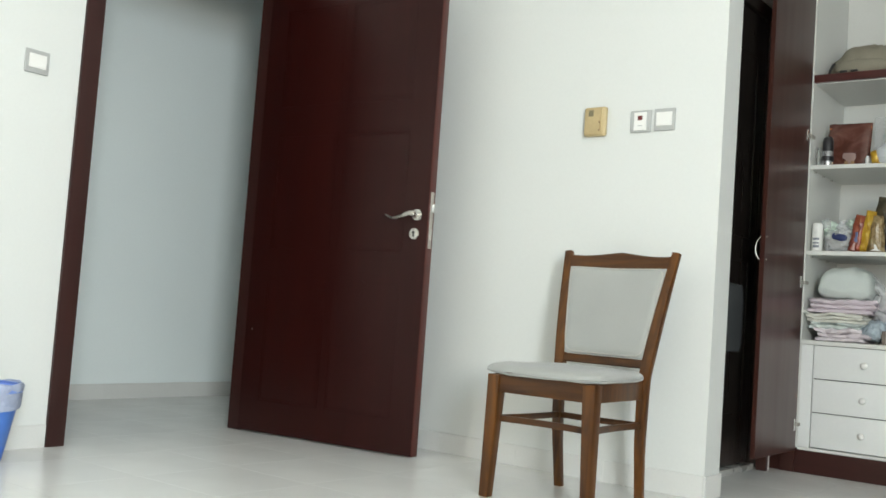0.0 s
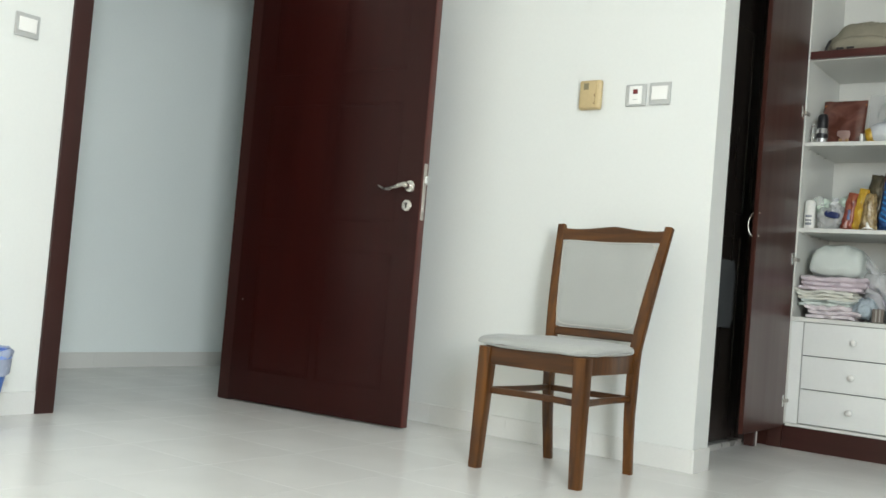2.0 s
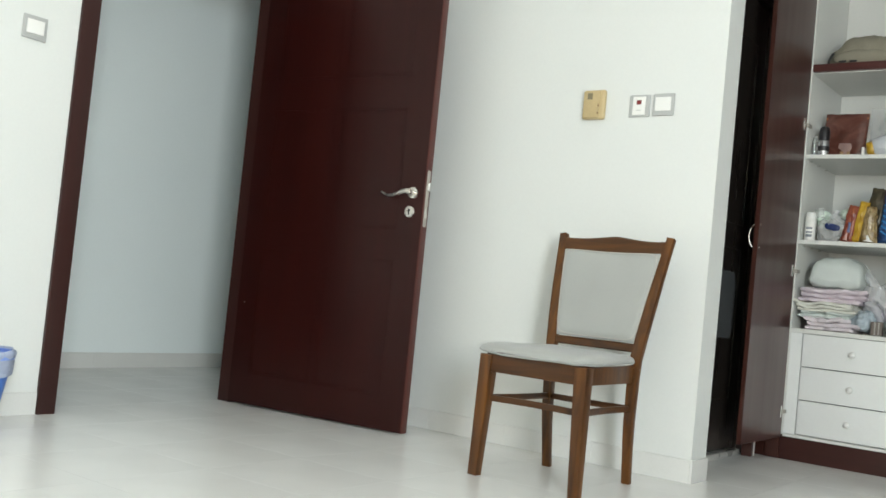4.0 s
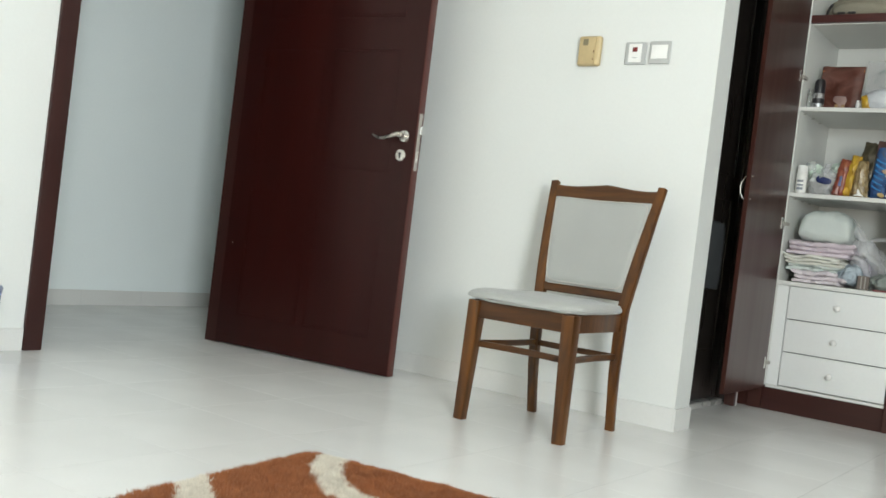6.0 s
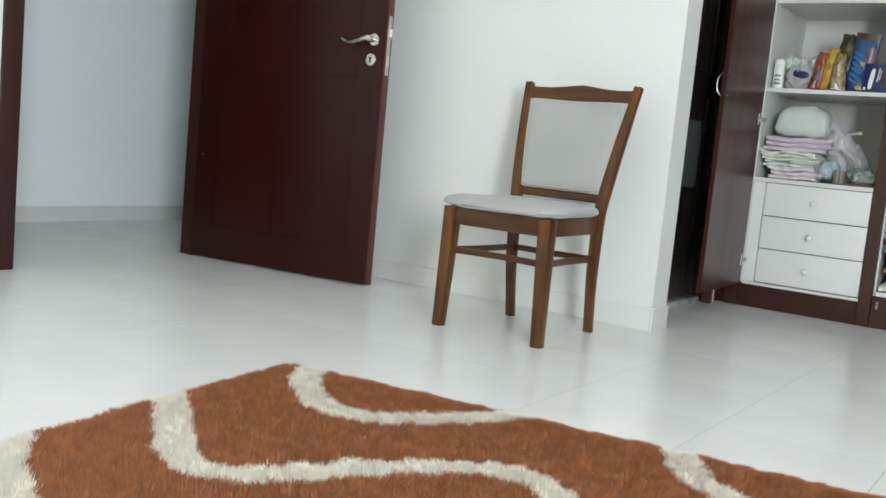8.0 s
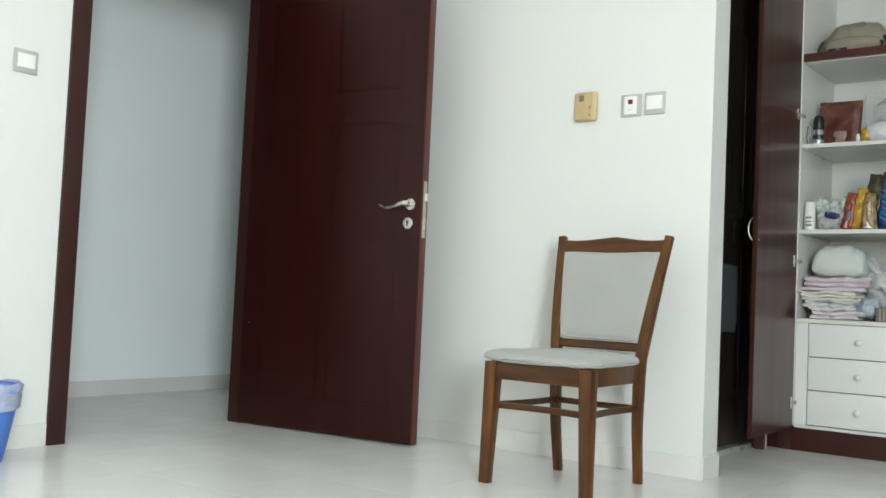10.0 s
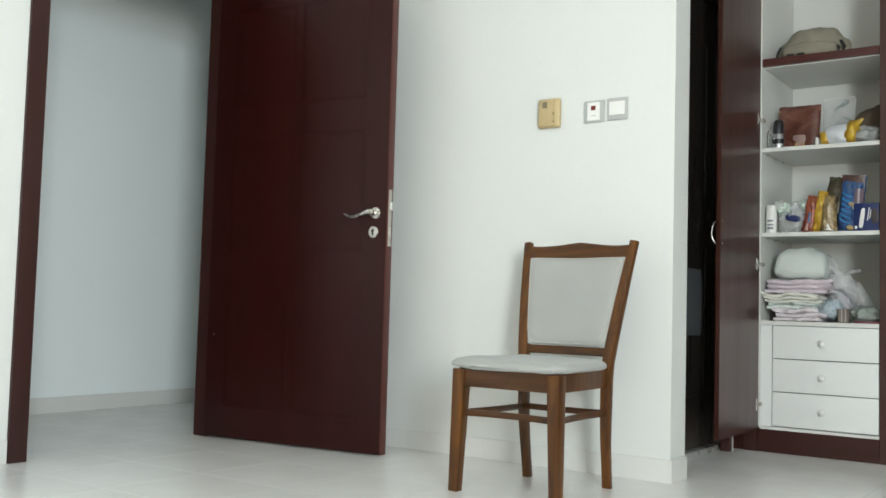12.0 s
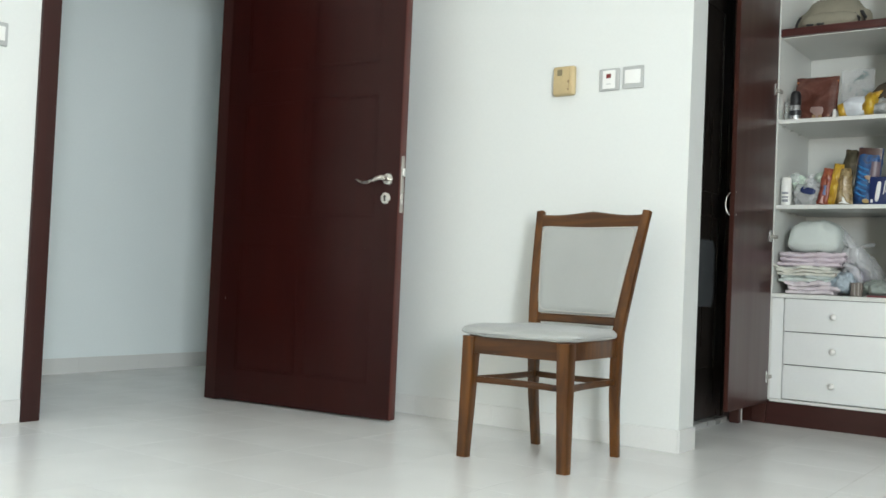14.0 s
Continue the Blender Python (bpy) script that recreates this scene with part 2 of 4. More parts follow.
# ---------- the room ----------
XL, XH, YC, YW = -3.412, -4.734, 3.464, 4.59      # doorway wall, far hall wall, chair wall, wardrobe front
EAST, SOUTH, NORTH, TOP = 1.75, -3.0, 5.16, 2.75
D0, D1 = 2.134, 3.085                              # the doorway
XB = -1.575                                        # wall with the dark side doorway


def wall(name, bm, label, material=WALL):
    return single(name, bm, material, label, "wall", kind="structure", smooth=0)


bm = block(XL - 0.16, XL, SOUTH - 0.15, D0 - 0.03, 0, TOP)
box(bm, XL - 0.16, XL, D1 + 0.07, YC, 0, TOP)
box(bm, XL - 0.16, XL, D0 - 0.03, D1 + 0.07, 2.16, TOP)
wall("wall_west", bm, "white painted plaster wall with a doorway to the hall")
wall("wall_chair", block(XL - 0.16, -1.374, YC, 3.607, 0, TOP), "white painted partition wall behind the wooden chair")
bm = block(XB - 0.10, XB, 3.607, 3.66, 0, TOP)
box(bm, XB - 0.10, XB, 4.50, NORTH, 0, TOP)
box(bm, XB - 0.10, XB, 3.66, 4.50, 2.12, TOP)
wall("wall_side_doorway", bm, "white wall round a dark side doorway")
wall("wall_north", block(XL - 0.16, EAST + 0.15, NORTH, NORTH + 0.12, 0, TOP), "white wall behind the built-in wardrobe")
# Unseen wall; extra-white ceiling paint bounces light onto the chair wall's end.
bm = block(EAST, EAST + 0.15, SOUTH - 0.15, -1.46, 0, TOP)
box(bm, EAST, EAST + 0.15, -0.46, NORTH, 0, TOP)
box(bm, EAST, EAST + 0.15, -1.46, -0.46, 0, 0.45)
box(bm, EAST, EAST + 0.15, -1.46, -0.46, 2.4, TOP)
wall("wall_east", bm, "unseen wall with the large window opening, white to bounce light", CEIL)
wall("wall_south", block(XL - 0.16, EAST + 0.15, SOUTH - 0.15, SOUTH, 0, TOP), "unseen closing wall, beige to warm the bounced light", BEIGE)
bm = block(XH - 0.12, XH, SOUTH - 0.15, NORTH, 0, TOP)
wall("wall_hall", bm, "hall wall beyond the doorway, bluish daylight in its paint", HALL_WALL)
wall("wall_hall_side", block(XL - 0.16, XL - 0.01, 3.607, NORTH, 0, TOP), "side wall of the hall, bluish daylight in its paint", HALL_WALL)
wall("wall_hall_end", block(XH - 0.12, XL - 0.16, NORTH, NORTH + 0.12, 0, TOP), "end wall of the hall, bluish daylight in its paint", HALL_WALL)
wall("wall_hall_south", block(XH, XL - 0.16, SOUTH - 0.15, SOUTH, 0, TOP), "wall closing the hall, bluish daylight in its paint", HALL_WALL)
single("ceiling", block(XH - 0.12, EAST + 0.15, SOUTH - 0.15, NORTH + 0.12, TOP, TOP + 0.1), CEIL, "plain white ceiling over room and hall", "ceiling", kind="structure", smooth=0)

floor = single("floor", block(XH - 0.12, EAST + 0.15, SOUTH - 0.15, NORTH + 0.12, -0.08, -0.0003), GROUT, "glossy pale cream ceramic tile floor with thin grey joints", "floor", kind="structure", smooth=0)

# door frame of the hall doorway
frame_1 = thing("door_frame", "dark mahogany stained door frame of the hall doorway", "door frame", kind="structure")
part("architrave", block(XL - 0.002, -3.397, D0 - 0.077, D0, 0, 2.235, bevel=0.004, seg=2), FRAME, frame_1)
part("architrave", block(XL - 0.002, -3.397, D1 + 0.065, D1 + 0.135, 0, 2.235, bevel=0.004, seg=2), FRAME, frame_1)
part("architrave", block(XL - 0.002, -3.397, D0 + 0.001, D1 + 0.064, 2.16, 2.235, bevel=0.004, seg=2), FRAME, frame_1)
part("jamb", block(-3.575, XL - 0.003, D0 - 0.029, D0 - 0.002, 0, 2.158, bevel=0.002), FRAME, frame_1)
part("jamb", block(-3.575, XL - 0.003, D1 + 0.045, D1 + 0.069, 0, 2.158, bevel=0.002), FRAME, frame_1)
part("door_stop", block(-3.572, -3.491, D1 - 0.003, D1 + 0.044, 0, 2.13, bevel=0.003), FRAME, frame_1)
part("door_stop", block(-3.572, -3.486, D0 - 0.001, D0 + 0.012, 0, 2.13, bevel=0.003), FRAME, frame_1)
part("head", block(-3.572, XL - 0.003, D0 - 0.001, D1 + 0.044, 2.131, 2.158, bevel=0.002), FRAME, frame_1)

# the open door: local x along the leaf from its hinge, local -y faces the room
DW = 0.962
door = thing("door_1", "open dark mahogany panelled door with a satin nickel lever", "door", pose(-3.478, 3.0745, 0, 0, 0, 6.02), kind="structure")
part("door_leaf", block(-0.012, DW - 0.005, 0, 0.044, 0.008, 2.12, bevel=0.003, seg=2), DOOR, door)
part("edge_lipping", block(DW - 0.005, DW, 0.0005, 0.0435, 0.008, 2.12, bevel=0.0015, seg=2), LIPPING, door, "reddish solid wood edge of the door")


def moulding(x0, x1, z0, z1):
    """A panel's narrow sunken-looking bead: an outer and an inner lip round the panel."""
    bm = bmesh.new()
    for off, w, h in ((0, 0.006, 0.0009), (0.012, 0.004, 0.0005)):
        a, b, c, d = x0 + off, x1 - off, z0 + off, z1 - off
        for q in ((a, b, c, c + w), (a, b, d - w, d), (a, a + w, c + w, d - w), (b - w, b, c + w, d - w)):
            box(bm, q[0], q[1], -h, 0.001, q[2], q[3])
    return bm


for x0, x1 in ((0.10, 0.445), (0.485, 0.838)):
    for z0, z1 in ((0.15, 0.728), (0.858, 1.386), (1.523, 1.98)):
        part("panel_moulding", moulding(x0, x1, z0, z1), DOOR, door)

handle = part("door_handle", lathe([(0.0255, 0), (0.0255, 0.004), (0.0235, 0.007), (0.012, 0.008), (0.010, 0.034), (0.0105, 0.05)], 24, pose(0.905, 0, 1.020, 90)), NICKEL, door, "satin nickel rose and lever handle")
path = [(0.918, -0.047, 1.022), (0.903, -0.052, 1.023), (0.882, -0.054, 1.018), (0.857, -0.053, 1.009), (0.832, -0.05, 1.002), (0.807, -0.047, 1.002), (0.787, -0.045, 1.008), (0.770, -0.044, 1.016)]
part("lever", sweep(path, lambda t: (0.009 - 0.005 * t, 0.0115 - 0.0085 * t), 12), NICKEL, handle)
esc = part("escutcheon", lathe([(0.0245, 0), (0.0245, 0.004), (0.0225, 0.006), (0.018, 0.0065)], 24, pose(0.895, 0, 0.939, 90)), NICKEL, door, "round nickel keyhole escutcheon")
bm = lathe([(0.0065, 0.0064), (0.0065, 0.0075)], 14, pose(0.895, 0, 0.945, 90))
box(bm, 0.8915, 0.8985, -0.0075, -0.0064, 0.926, 0.942)
part("keyhole", bm, DARK, esc)
plate = part("lock_plate", block(DW - 0.001, DW + 0.002, 0.009, 0.032, 0.879, 1.119, bevel=0.001), DULL, door, "steel lock faceplate in the door edge")
part("latch", block(DW + 0.002, DW + 0.013, 0.010, 0.030, 1.031, 1.067, bevel=0.003), STEEL, plate)
part("dead_bolt", block(DW + 0.002, DW + 0.004, 0.012, 0.028, 0.915, 0.96, bevel=0.0008), NICKEL, plate)
part("nail_head", lathe([(0.003, 0), (0.0025, 0.002)], 10, pose(0.03, 0, 0.475, 90)), STEEL, door)

# ---------- the dining chair ----------
chair = thing("dining_chair", "brown wooden dining chair with grey upholstered seat and back", "chair", pose(-1.684, 2.793, 0, 0, 0, -1.2))


def leg_front(s):
    return sweep([(s * 0.199, 0.0, 0), (s * 0.193, 0.004, 0.2), (s * 0.187, 0.008, 0.418)], lambda t: (0.0185 + 0.0065 * t, 0.0185 + 0.0075 * t), 12, square=0.72, up=(0, 1, 0))


for s in (-1, 1):
    part("front_leg", leg_front(s), OAK, chair)


def post_line(s):
    """A rear leg that curves up into the back post, splaying out and leaning back."""
    out = []
    for i in range(17):
        t = i / 16
        z = 0.889 * t
        y = 0.405 - 0.010 * math.sin(min(z / 0.42, 1) * math.pi * 0.5) + 0.02 * (1 - min(z / 0.2, 1)) + 0.1035 * max(z - 0.42, 0) ** 1.25 / 0.48 ** 1.25
        x = 0.166 + 0.008 * min(z / 0.43, 1) + 0.052 * max(z - 0.43, 0) / 0.47
        out.append((s * x, y, z))
    return out


for s in (-1, 1):
    part("back_leg", sweep(post_line(s), lambda t: (0.0135 + 0.003 * math.sin(math.pi * min(1, t * 1.1)), 0.0135 + 0.0065 * math.sin(math.pi * min(1, max(t, 0.12) * 0.95))), 12, square=0.7, up=(1, 0, 0)), OAK, chair)


def rail(x0, x1, z_lo, z_hi, y_at, thick, bow=0.0, n_=18):
    """A cross rail between the posts, its edges given by z_lo(u) and z_hi(u)."""
    bm = bmesh.new()
    secs = []
    for i in range(n_ + 1):
        u = i / n_
        x, lo, hi = x0 + (x1 - x0) * u, z_lo(u), z_hi(u)
        secs.append([bm.verts.new((x, y_at(z) + bow * math.sin(math.pi * u) + dy, z)) for dy, z in ((-thick / 2, lo + 0.004), (-thick / 2 + 0.004, lo), (thick / 2 - 0.004, lo), (thick / 2, lo + 0.004), (thick / 2, hi - 0.005), (thick / 2 - 0.005, hi), (-thick / 2 + 0.005, hi), (-thick / 2, hi - 0.005))])
    for a, b in zip(secs, secs[1:]):
        for k in range(8):
            bm.faces.new((a[k], a[(k + 1) % 8], b[(k + 1) % 8], b[k]))
    bm.faces.new(secs[0])
    bm.faces.new(secs[-1][::-1])
    return bm


def back_y(z):
    return 0.395 + 0.1035 * max(z - 0.42, 0) ** 1.25 / 0.48 ** 1.25


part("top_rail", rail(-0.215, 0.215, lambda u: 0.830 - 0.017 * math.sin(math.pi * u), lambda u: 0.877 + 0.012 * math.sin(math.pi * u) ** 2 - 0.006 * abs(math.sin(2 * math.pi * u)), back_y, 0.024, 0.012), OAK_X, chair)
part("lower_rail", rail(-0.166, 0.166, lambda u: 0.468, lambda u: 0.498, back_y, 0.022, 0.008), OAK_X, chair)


def cushion_back():
    """The padded back panel, wider at the top, with a full front."""
    bm = bmesh.new()
    nx, nz = 22, 24
    g = {}
    for s in (-1, 1):
        for j in range(nz + 1):
            v = j / nz
            hw = 0.168 + 0.041 * v
            for i in range(nx + 1):
                u = 2 * i / nx - 1
                top_dip = 0.010 * u * u - 0.004
                z = 0.501 + (0.335 + top_dip * (1 if v > 0.5 else 0) * (2 * v - 1)) * v
                e = max((1 - abs(u) ** 6) * (1 - abs(2 * v - 1) ** 6), 0) ** 0.45
                wob = 0.0016 * noise.noise(Vector((u * 3, v * 4, s * 5)))
                y = back_y(z) + 0.010 * (1 - u * u) - 0.004 + s * (0.003 + 0.014 * e) + wob * e
                g[s, i, j] = bm.verts.new((u * hw, y, z))
    for s in (-1, 1):
        for j in range(nz):
            for i in range(nx):
                f = (g[s, i, j], g[s, i + 1, j], g[s, i + 1, j + 1], g[s, i, j + 1])
                bm.faces.new(f if s < 0 else f[::-1])
    rim = [(i, 0) for i in range(nx)] + [(nx, j) for j in range(nz)] + [(i, nz) for i in range(nx, 0, -1)] + [(0, j) for j in range(nz, 0, -1)]
    for k in range(len(rim)):
        a, b = rim[k], rim[(k + 1) % len(rim)]
        bm.faces.new((g[-1, a[0], a[1]], g[1, a[0], a[1]], g[1, b[0], b[1]], g[-1, b[0], b[1]]))
    return bm


pad = part("backrest", cushion_back(), FABRIC, chair, "grey fabric back panel", smooth=50)
edge = []
for k in range(72):
    a = 2 * math.pi * k / 72
    c, s_ = math.cos(a), math.sin(a)
    u, v = 0.945 * math.copysign(abs(c) ** 0.2, c), 0.955 * math.copysign(abs(s_) ** 0.2, s_)
    v01 = (v + 1) / 2
    z = 0.501 + (0.335 + (0.010 * u * u - 0.004) * max(2 * v01 - 1, 0)) * v01
    e = max((1 - abs(u) ** 6) * (1 - abs(v) ** 6), 0) ** 0.45
    edge.append((u * (0.168 + 0.041 * v01), back_y(z) + 0.010 * (1 - u * u) - 0.0075 - 0.014 * e, z))
part("piping", sweep(edge + edge[:1], (0.0022, 0.0022), 6, up=(0, 1, 0)), PIPING, pad)


def seat_cushion():
    """A thin padded seat: broad rounded front, narrower at the back, a dip and sags at the rim."""
    bm = bmesh.new()
    nr, na = 16, 64
    rows_ = {}
    for s in (1, -1):
        for j in range(nr + 1):
            r = math.sin(math.pi / 2 * j / nr)
            for i in range(na):
                a = 2 * math.pi * i / na
                c, s_ = math.cos(a), math.sin(a)
                x, y = math.copysign(abs(c) ** 0.29, c) * r, math.copysign(abs(s_) ** 0.29, s_) * r
                hw = 0.247 - 0.052 * (y + 1) / 2
                wob = noise.noise(Vector((x * 3, y * 3, 1.7)))
                edge_h = (1 - r ** 9)
                z = 0.4365 - 0.006 * max(-y, 0) ** 3 * (1 - 0.8 * x * x) + (0.029 * max(edge_h, 0) ** 0.5 - 0.007 * (1 - r * r) + 0.003 * wob if s > 0 else -0.015 * max(edge_h, 0) ** 0.4 + 0.006 * noise.noise(Vector((x * 5, y * 5, 9.1))) * r ** 4)
                rows_[s, j, i] = bm.verts.new((x * hw, 0.184 + y * 0.211 - 0.014 * (1 - x * x) * (y < 0) * abs(y), z))
    for s in (1, -1):
        for j in range(nr):
            for i in range(na):
                k = (i + 1) % na
                bm.faces.new((rows_[s, j, i], rows_[s, j, k], rows_[s, j + 1, k], rows_[s, j + 1, i]))
    bmesh.ops.remove_doubles(bm, verts=bm.verts, dist=1e-5)
    return bm


part("seat", seat_cushion(), FABRIC, chair, "thin padded grey fabric seat", smooth=60)
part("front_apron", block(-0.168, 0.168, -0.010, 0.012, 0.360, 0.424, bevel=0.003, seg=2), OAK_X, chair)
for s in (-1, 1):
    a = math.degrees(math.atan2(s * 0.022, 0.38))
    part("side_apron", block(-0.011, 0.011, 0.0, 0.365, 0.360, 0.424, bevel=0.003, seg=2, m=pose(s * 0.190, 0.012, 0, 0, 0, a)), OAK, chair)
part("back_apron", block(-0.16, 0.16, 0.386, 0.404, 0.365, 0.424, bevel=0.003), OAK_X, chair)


def stretcher(p, q, bow):
    pts = []
    for i in range(13):
        t = i / 12
        a, b = Vector(p), Vector(q)
        v = a.lerp(b, t)
        v.x += bow[0] * math.sin(math.pi * t)
        v.y += bow[1] * math.sin(math.pi * t)
        pts.append(v)
    return sweep(pts, (0.0075, 0.011), 8, square=0.6)


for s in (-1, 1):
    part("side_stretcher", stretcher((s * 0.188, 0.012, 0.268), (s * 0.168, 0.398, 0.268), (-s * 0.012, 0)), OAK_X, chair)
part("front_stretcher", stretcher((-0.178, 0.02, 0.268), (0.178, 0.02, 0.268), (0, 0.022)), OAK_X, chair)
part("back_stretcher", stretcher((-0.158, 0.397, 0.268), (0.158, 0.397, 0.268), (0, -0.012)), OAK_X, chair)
part("screw_cap", lathe([(0.004, 0), (0.0035, 0.002)], 10, pose(-0.169, 0.3825, 0.268, 90)), WHITE, chair)

# ---------- the built-in wardrobe ----------
WX0, WX1, WD = -1.393, -0.872, 0.55
ward = thing("wardrobe", "built-in mahogany wardrobe with white shelves, one door wide open", "wardrobe", pose(0, YW, 0))
SIDE0 = -1.47
part("side_panel", block(SIDE0, WX0 - 0.012, 0.0, WD, 0.0, 2.6, bevel=0.002), WARD, ward)
part("filler_panel", block(-1.561, SIDE0 - 0.001, 0.012, 0.03, 0.0, 2.6, bevel=0.002), WARD, ward)
part("lining", block(WX0 - 0.011, WX0, 0.002, WD - 0.03, 0.114, 2.55), MELAMINE, ward, "white melamine side lining")
part("lining", block(WX1, WX1 + 0.008, 0.022, WD - 0.03, 0.114, 2.55), MELAMINE, ward, "white melamine side lining")
part("stile", block(WX1 + 0.001, WX1 + 0.053, -0.004, 0.021, 0.0, 2.6, bevel=0.002), WARD, ward)
part("back_panel", block(WX0, WX1, WD - 0.028, WD - 0.02, 0.114, 2.55), MELAMINE, ward, "white melamine back panel")
part("plinth", block(WX0 - 0.011, WX1 + 0.0005, 0.003, 0.02, 0.0, 0.104, bevel=0.002), PLINTH, ward)
part("bottom_edge", block(WX0 + 0.001, WX1 - 0.001, 0.0, 0.3, 0.105, 0.119, bevel=0.002), MELAMINE, ward)
part("shelf", block(WX0 + 0.001, WX1 - 0.001, 0.0, WD - 0.03, 1.817, 1.853, bevel=0.002), RAIL, ward, "mahogany edged fixed shelf")
part("shelf_underside", block(WX0 + 0.002, WX1 - 0.002, 0.022, WD - 0.031, 1.8125, 1.8165), MELAMINE, ward)
for z in (1.406, 1.004):
    part("shelf", block(WX0 + 0.001, WX1 - 0.001, 0.006, WD - 0.03, z, z + 0.019, bevel=0.0015), MELAMINE, ward, "white melamine shelf")
    for y in (0.07, 0.2, 0.33):
        part("shelf_peg", lathe([(0.004, 0), (0.004, 0.012), (0.0025, 0.014)], 10, pose(WX0, y, z - 0.006, 0, 90)), STEEL, ward)
part("drawer_top", block(WX0 + 0.001, WX1 - 0.001, -0.004, WD - 0.03, 0.589, 0.609, bevel=0.002), MELAMINE, ward)
part("drawer_filler", block(WX0 + 0.001, -1.339, 0.004, 0.022, 0.12, 0.588, bevel=0.001), DRAWER, ward)
part("drawer_case", block(-1.338, WX1 - 0.002, 0.03, WD - 0.04, 0.12, 0.588), DARK, ward)
for z0, z1 in ((0.1235, 0.279), (0.283, 0.432), (0.436, 0.5865)):
    d = part("drawer_front", block(-1.335, WX1 - 0.003, 0.003, 0.021, z0, z1, bevel=0.002, seg=2), DRAWER, ward, "white lacquered drawer front")
    zc = {0.1235: 0.201, 0.283: 0.356, 0.436: 0.512}[z0]
    part("knob", lathe([(0.006, 0.0), (0.006, 0.010), (0.011, 0.014), (0.0145, 0.019), (0.0145, 0.024), (0.011, 0.028), (0.004, 0.030)], 18, pose(-1.111, 0.003, zc, 90)), WHITE, d)

# the open wardrobe door stands square to the front, its inner face to the room
swing = pose(WX0 - 0.004, -0.006, 0, 0, 0, 0.0)
wd = part("door", block(-0.018, 0, -0.535, 0, 0.100, 2.5, bevel=0.0015), WARD, ward, "open mahogany laminate door", at=swing)
part("edge_strip", block(-0.0185, 0.0005, -0.538, -0.5355, 0.100, 2.5, bevel=0.0008), WARD, wd)
hp = [(-0.018, -0.515, 0.93), (-0.032, -0.515, 0.938), (-0.043, -0.515, 0.958), (-0.047, -0.515, 0.983), (-0.043, -0.515, 1.008), (-0.032, -0.515, 1.028), (-0.018, -0.515, 1.036)]
part("handle", sweep(hp, (0.004, 0.0045), 10, up=(0, 1, 0)), STEEL, wd, "bowed bright metal pull handle")
for z in (1.033, 0.936):
    part("screw", lathe([(0.0045, 0), (0.004, 0.002)], 10, pose(0, -0.515, z, 0, 90)), STEEL, wd)
for z in (1.56, 0.873, 0.219):
    h = part("hinge", block(0, 0.004, -0.046, -0.028, z - 0.027, z + 0.027, bevel=0.001), STEEL, wd, "concealed steel cabinet hinge")
    part("hinge_cup", lathe([(0.0135, 0), (0.0135, 0.005), (0.010, 0.0065)], 16, pose(0, -0.020, z, 0, 90)), DULL, h)
    part("hinge_arm", block(0.004, 0.014, -0.012, 0.04, z - 0.008, z + 0.008, bevel=0.002), DULL, h)

# the neighbouring wardrobe section, just in view
ward2 = thing("wardrobe", "neighbouring open wardrobe section holding folded linen", "wardrobe", pose(0, YW, 0))
X2 = WX1 + 0.055
part("side_panel", block(X2, X2 + 0.008, 0.022, WD, 0.12, 2.6), MELAMINE, ward2)
part("plinth", block(X2, 0.6, 0.0, 0.02, 0.0, 0.14, bevel=0.002), WARD, ward2)
part("bottom", block(X2 + 0.013, 0.6, 0.0, WD - 0.03, 0.141, 0.16), MELAMINE, ward2)
part("back_panel", block(X2, 0.6, WD - 0.028, WD - 0.02, 0.12, 2.55), MELAMINE, ward2)
part("shelf", block(X2 + 0.013, 0.6, 0.006, WD - 0.03, 0.372, 0.39, bevel=0.0015), RAIL, ward2)
part("shelf", block(X2 + 0.013, 0.6, 0.006, WD - 0.03, 1.004, 1.023, bevel=0.0015), MELAMINE, ward2)
part("side_panel", block(0.601, 0.62, 0.0, WD, 0.0, 2.6), WARD, ward2)
part("front_panel", block(-0.72, 0.6, -0.004, 0.005, 0.62, 2.55, bevel=0.002), WARD, ward2)
post = part("post", block(-1.535, -1.488, -0.125, -0.085, 0.0, 0.092, bevel=0.003), WARD, ward)
part("post_edge", block(-1.4875, -1.4855, -0.100, -0.088, 0.001, 0.085), MELAMINE, post)
part("catch", block(X2 + 0.02, X2 + 0.03, -0.010, -0.0005, 0.085, 0.118, bevel=0.002), NICKEL, ward2)

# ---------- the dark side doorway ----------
# Near-black closed leaf and jambs stand in for the shade of a room beyond.
DARKWOOD = wood("unlit_door_wood", (0.018, 0.0145, 0.012), (0.026, 0.021, 0.0175), 0.3, 0.2, 3.0, (10, 10, 0.6), 0.04)
MARBLE = mat("threshold_marble", (0.42, 0.42, 0.40), 0.3, vary=0.12, scale=12, fine=70, bump=0.02)
door2 = thing("door_2", "near-black closed leaf standing in for an unlit side doorway", "door", kind="structure")
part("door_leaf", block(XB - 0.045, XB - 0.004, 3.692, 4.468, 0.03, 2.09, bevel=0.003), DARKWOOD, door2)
for z0, z1 in ((0.25, 0.95), (1.05, 1.9)):
    bm = bmesh.new()
    for q in ((3.80, 4.36, z0, z0 + 0.012), (3.80, 4.36, z1 - 0.012, z1), (3.80, 3.812, z0, z1), (4.348, 4.36, z0, z1)):
        box(bm, XB - 0.005, XB + 0.002, *q)
    part("panel_moulding", bm, DARKWOOD, door2)
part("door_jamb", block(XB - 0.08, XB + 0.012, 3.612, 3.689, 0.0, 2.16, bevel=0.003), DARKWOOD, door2)
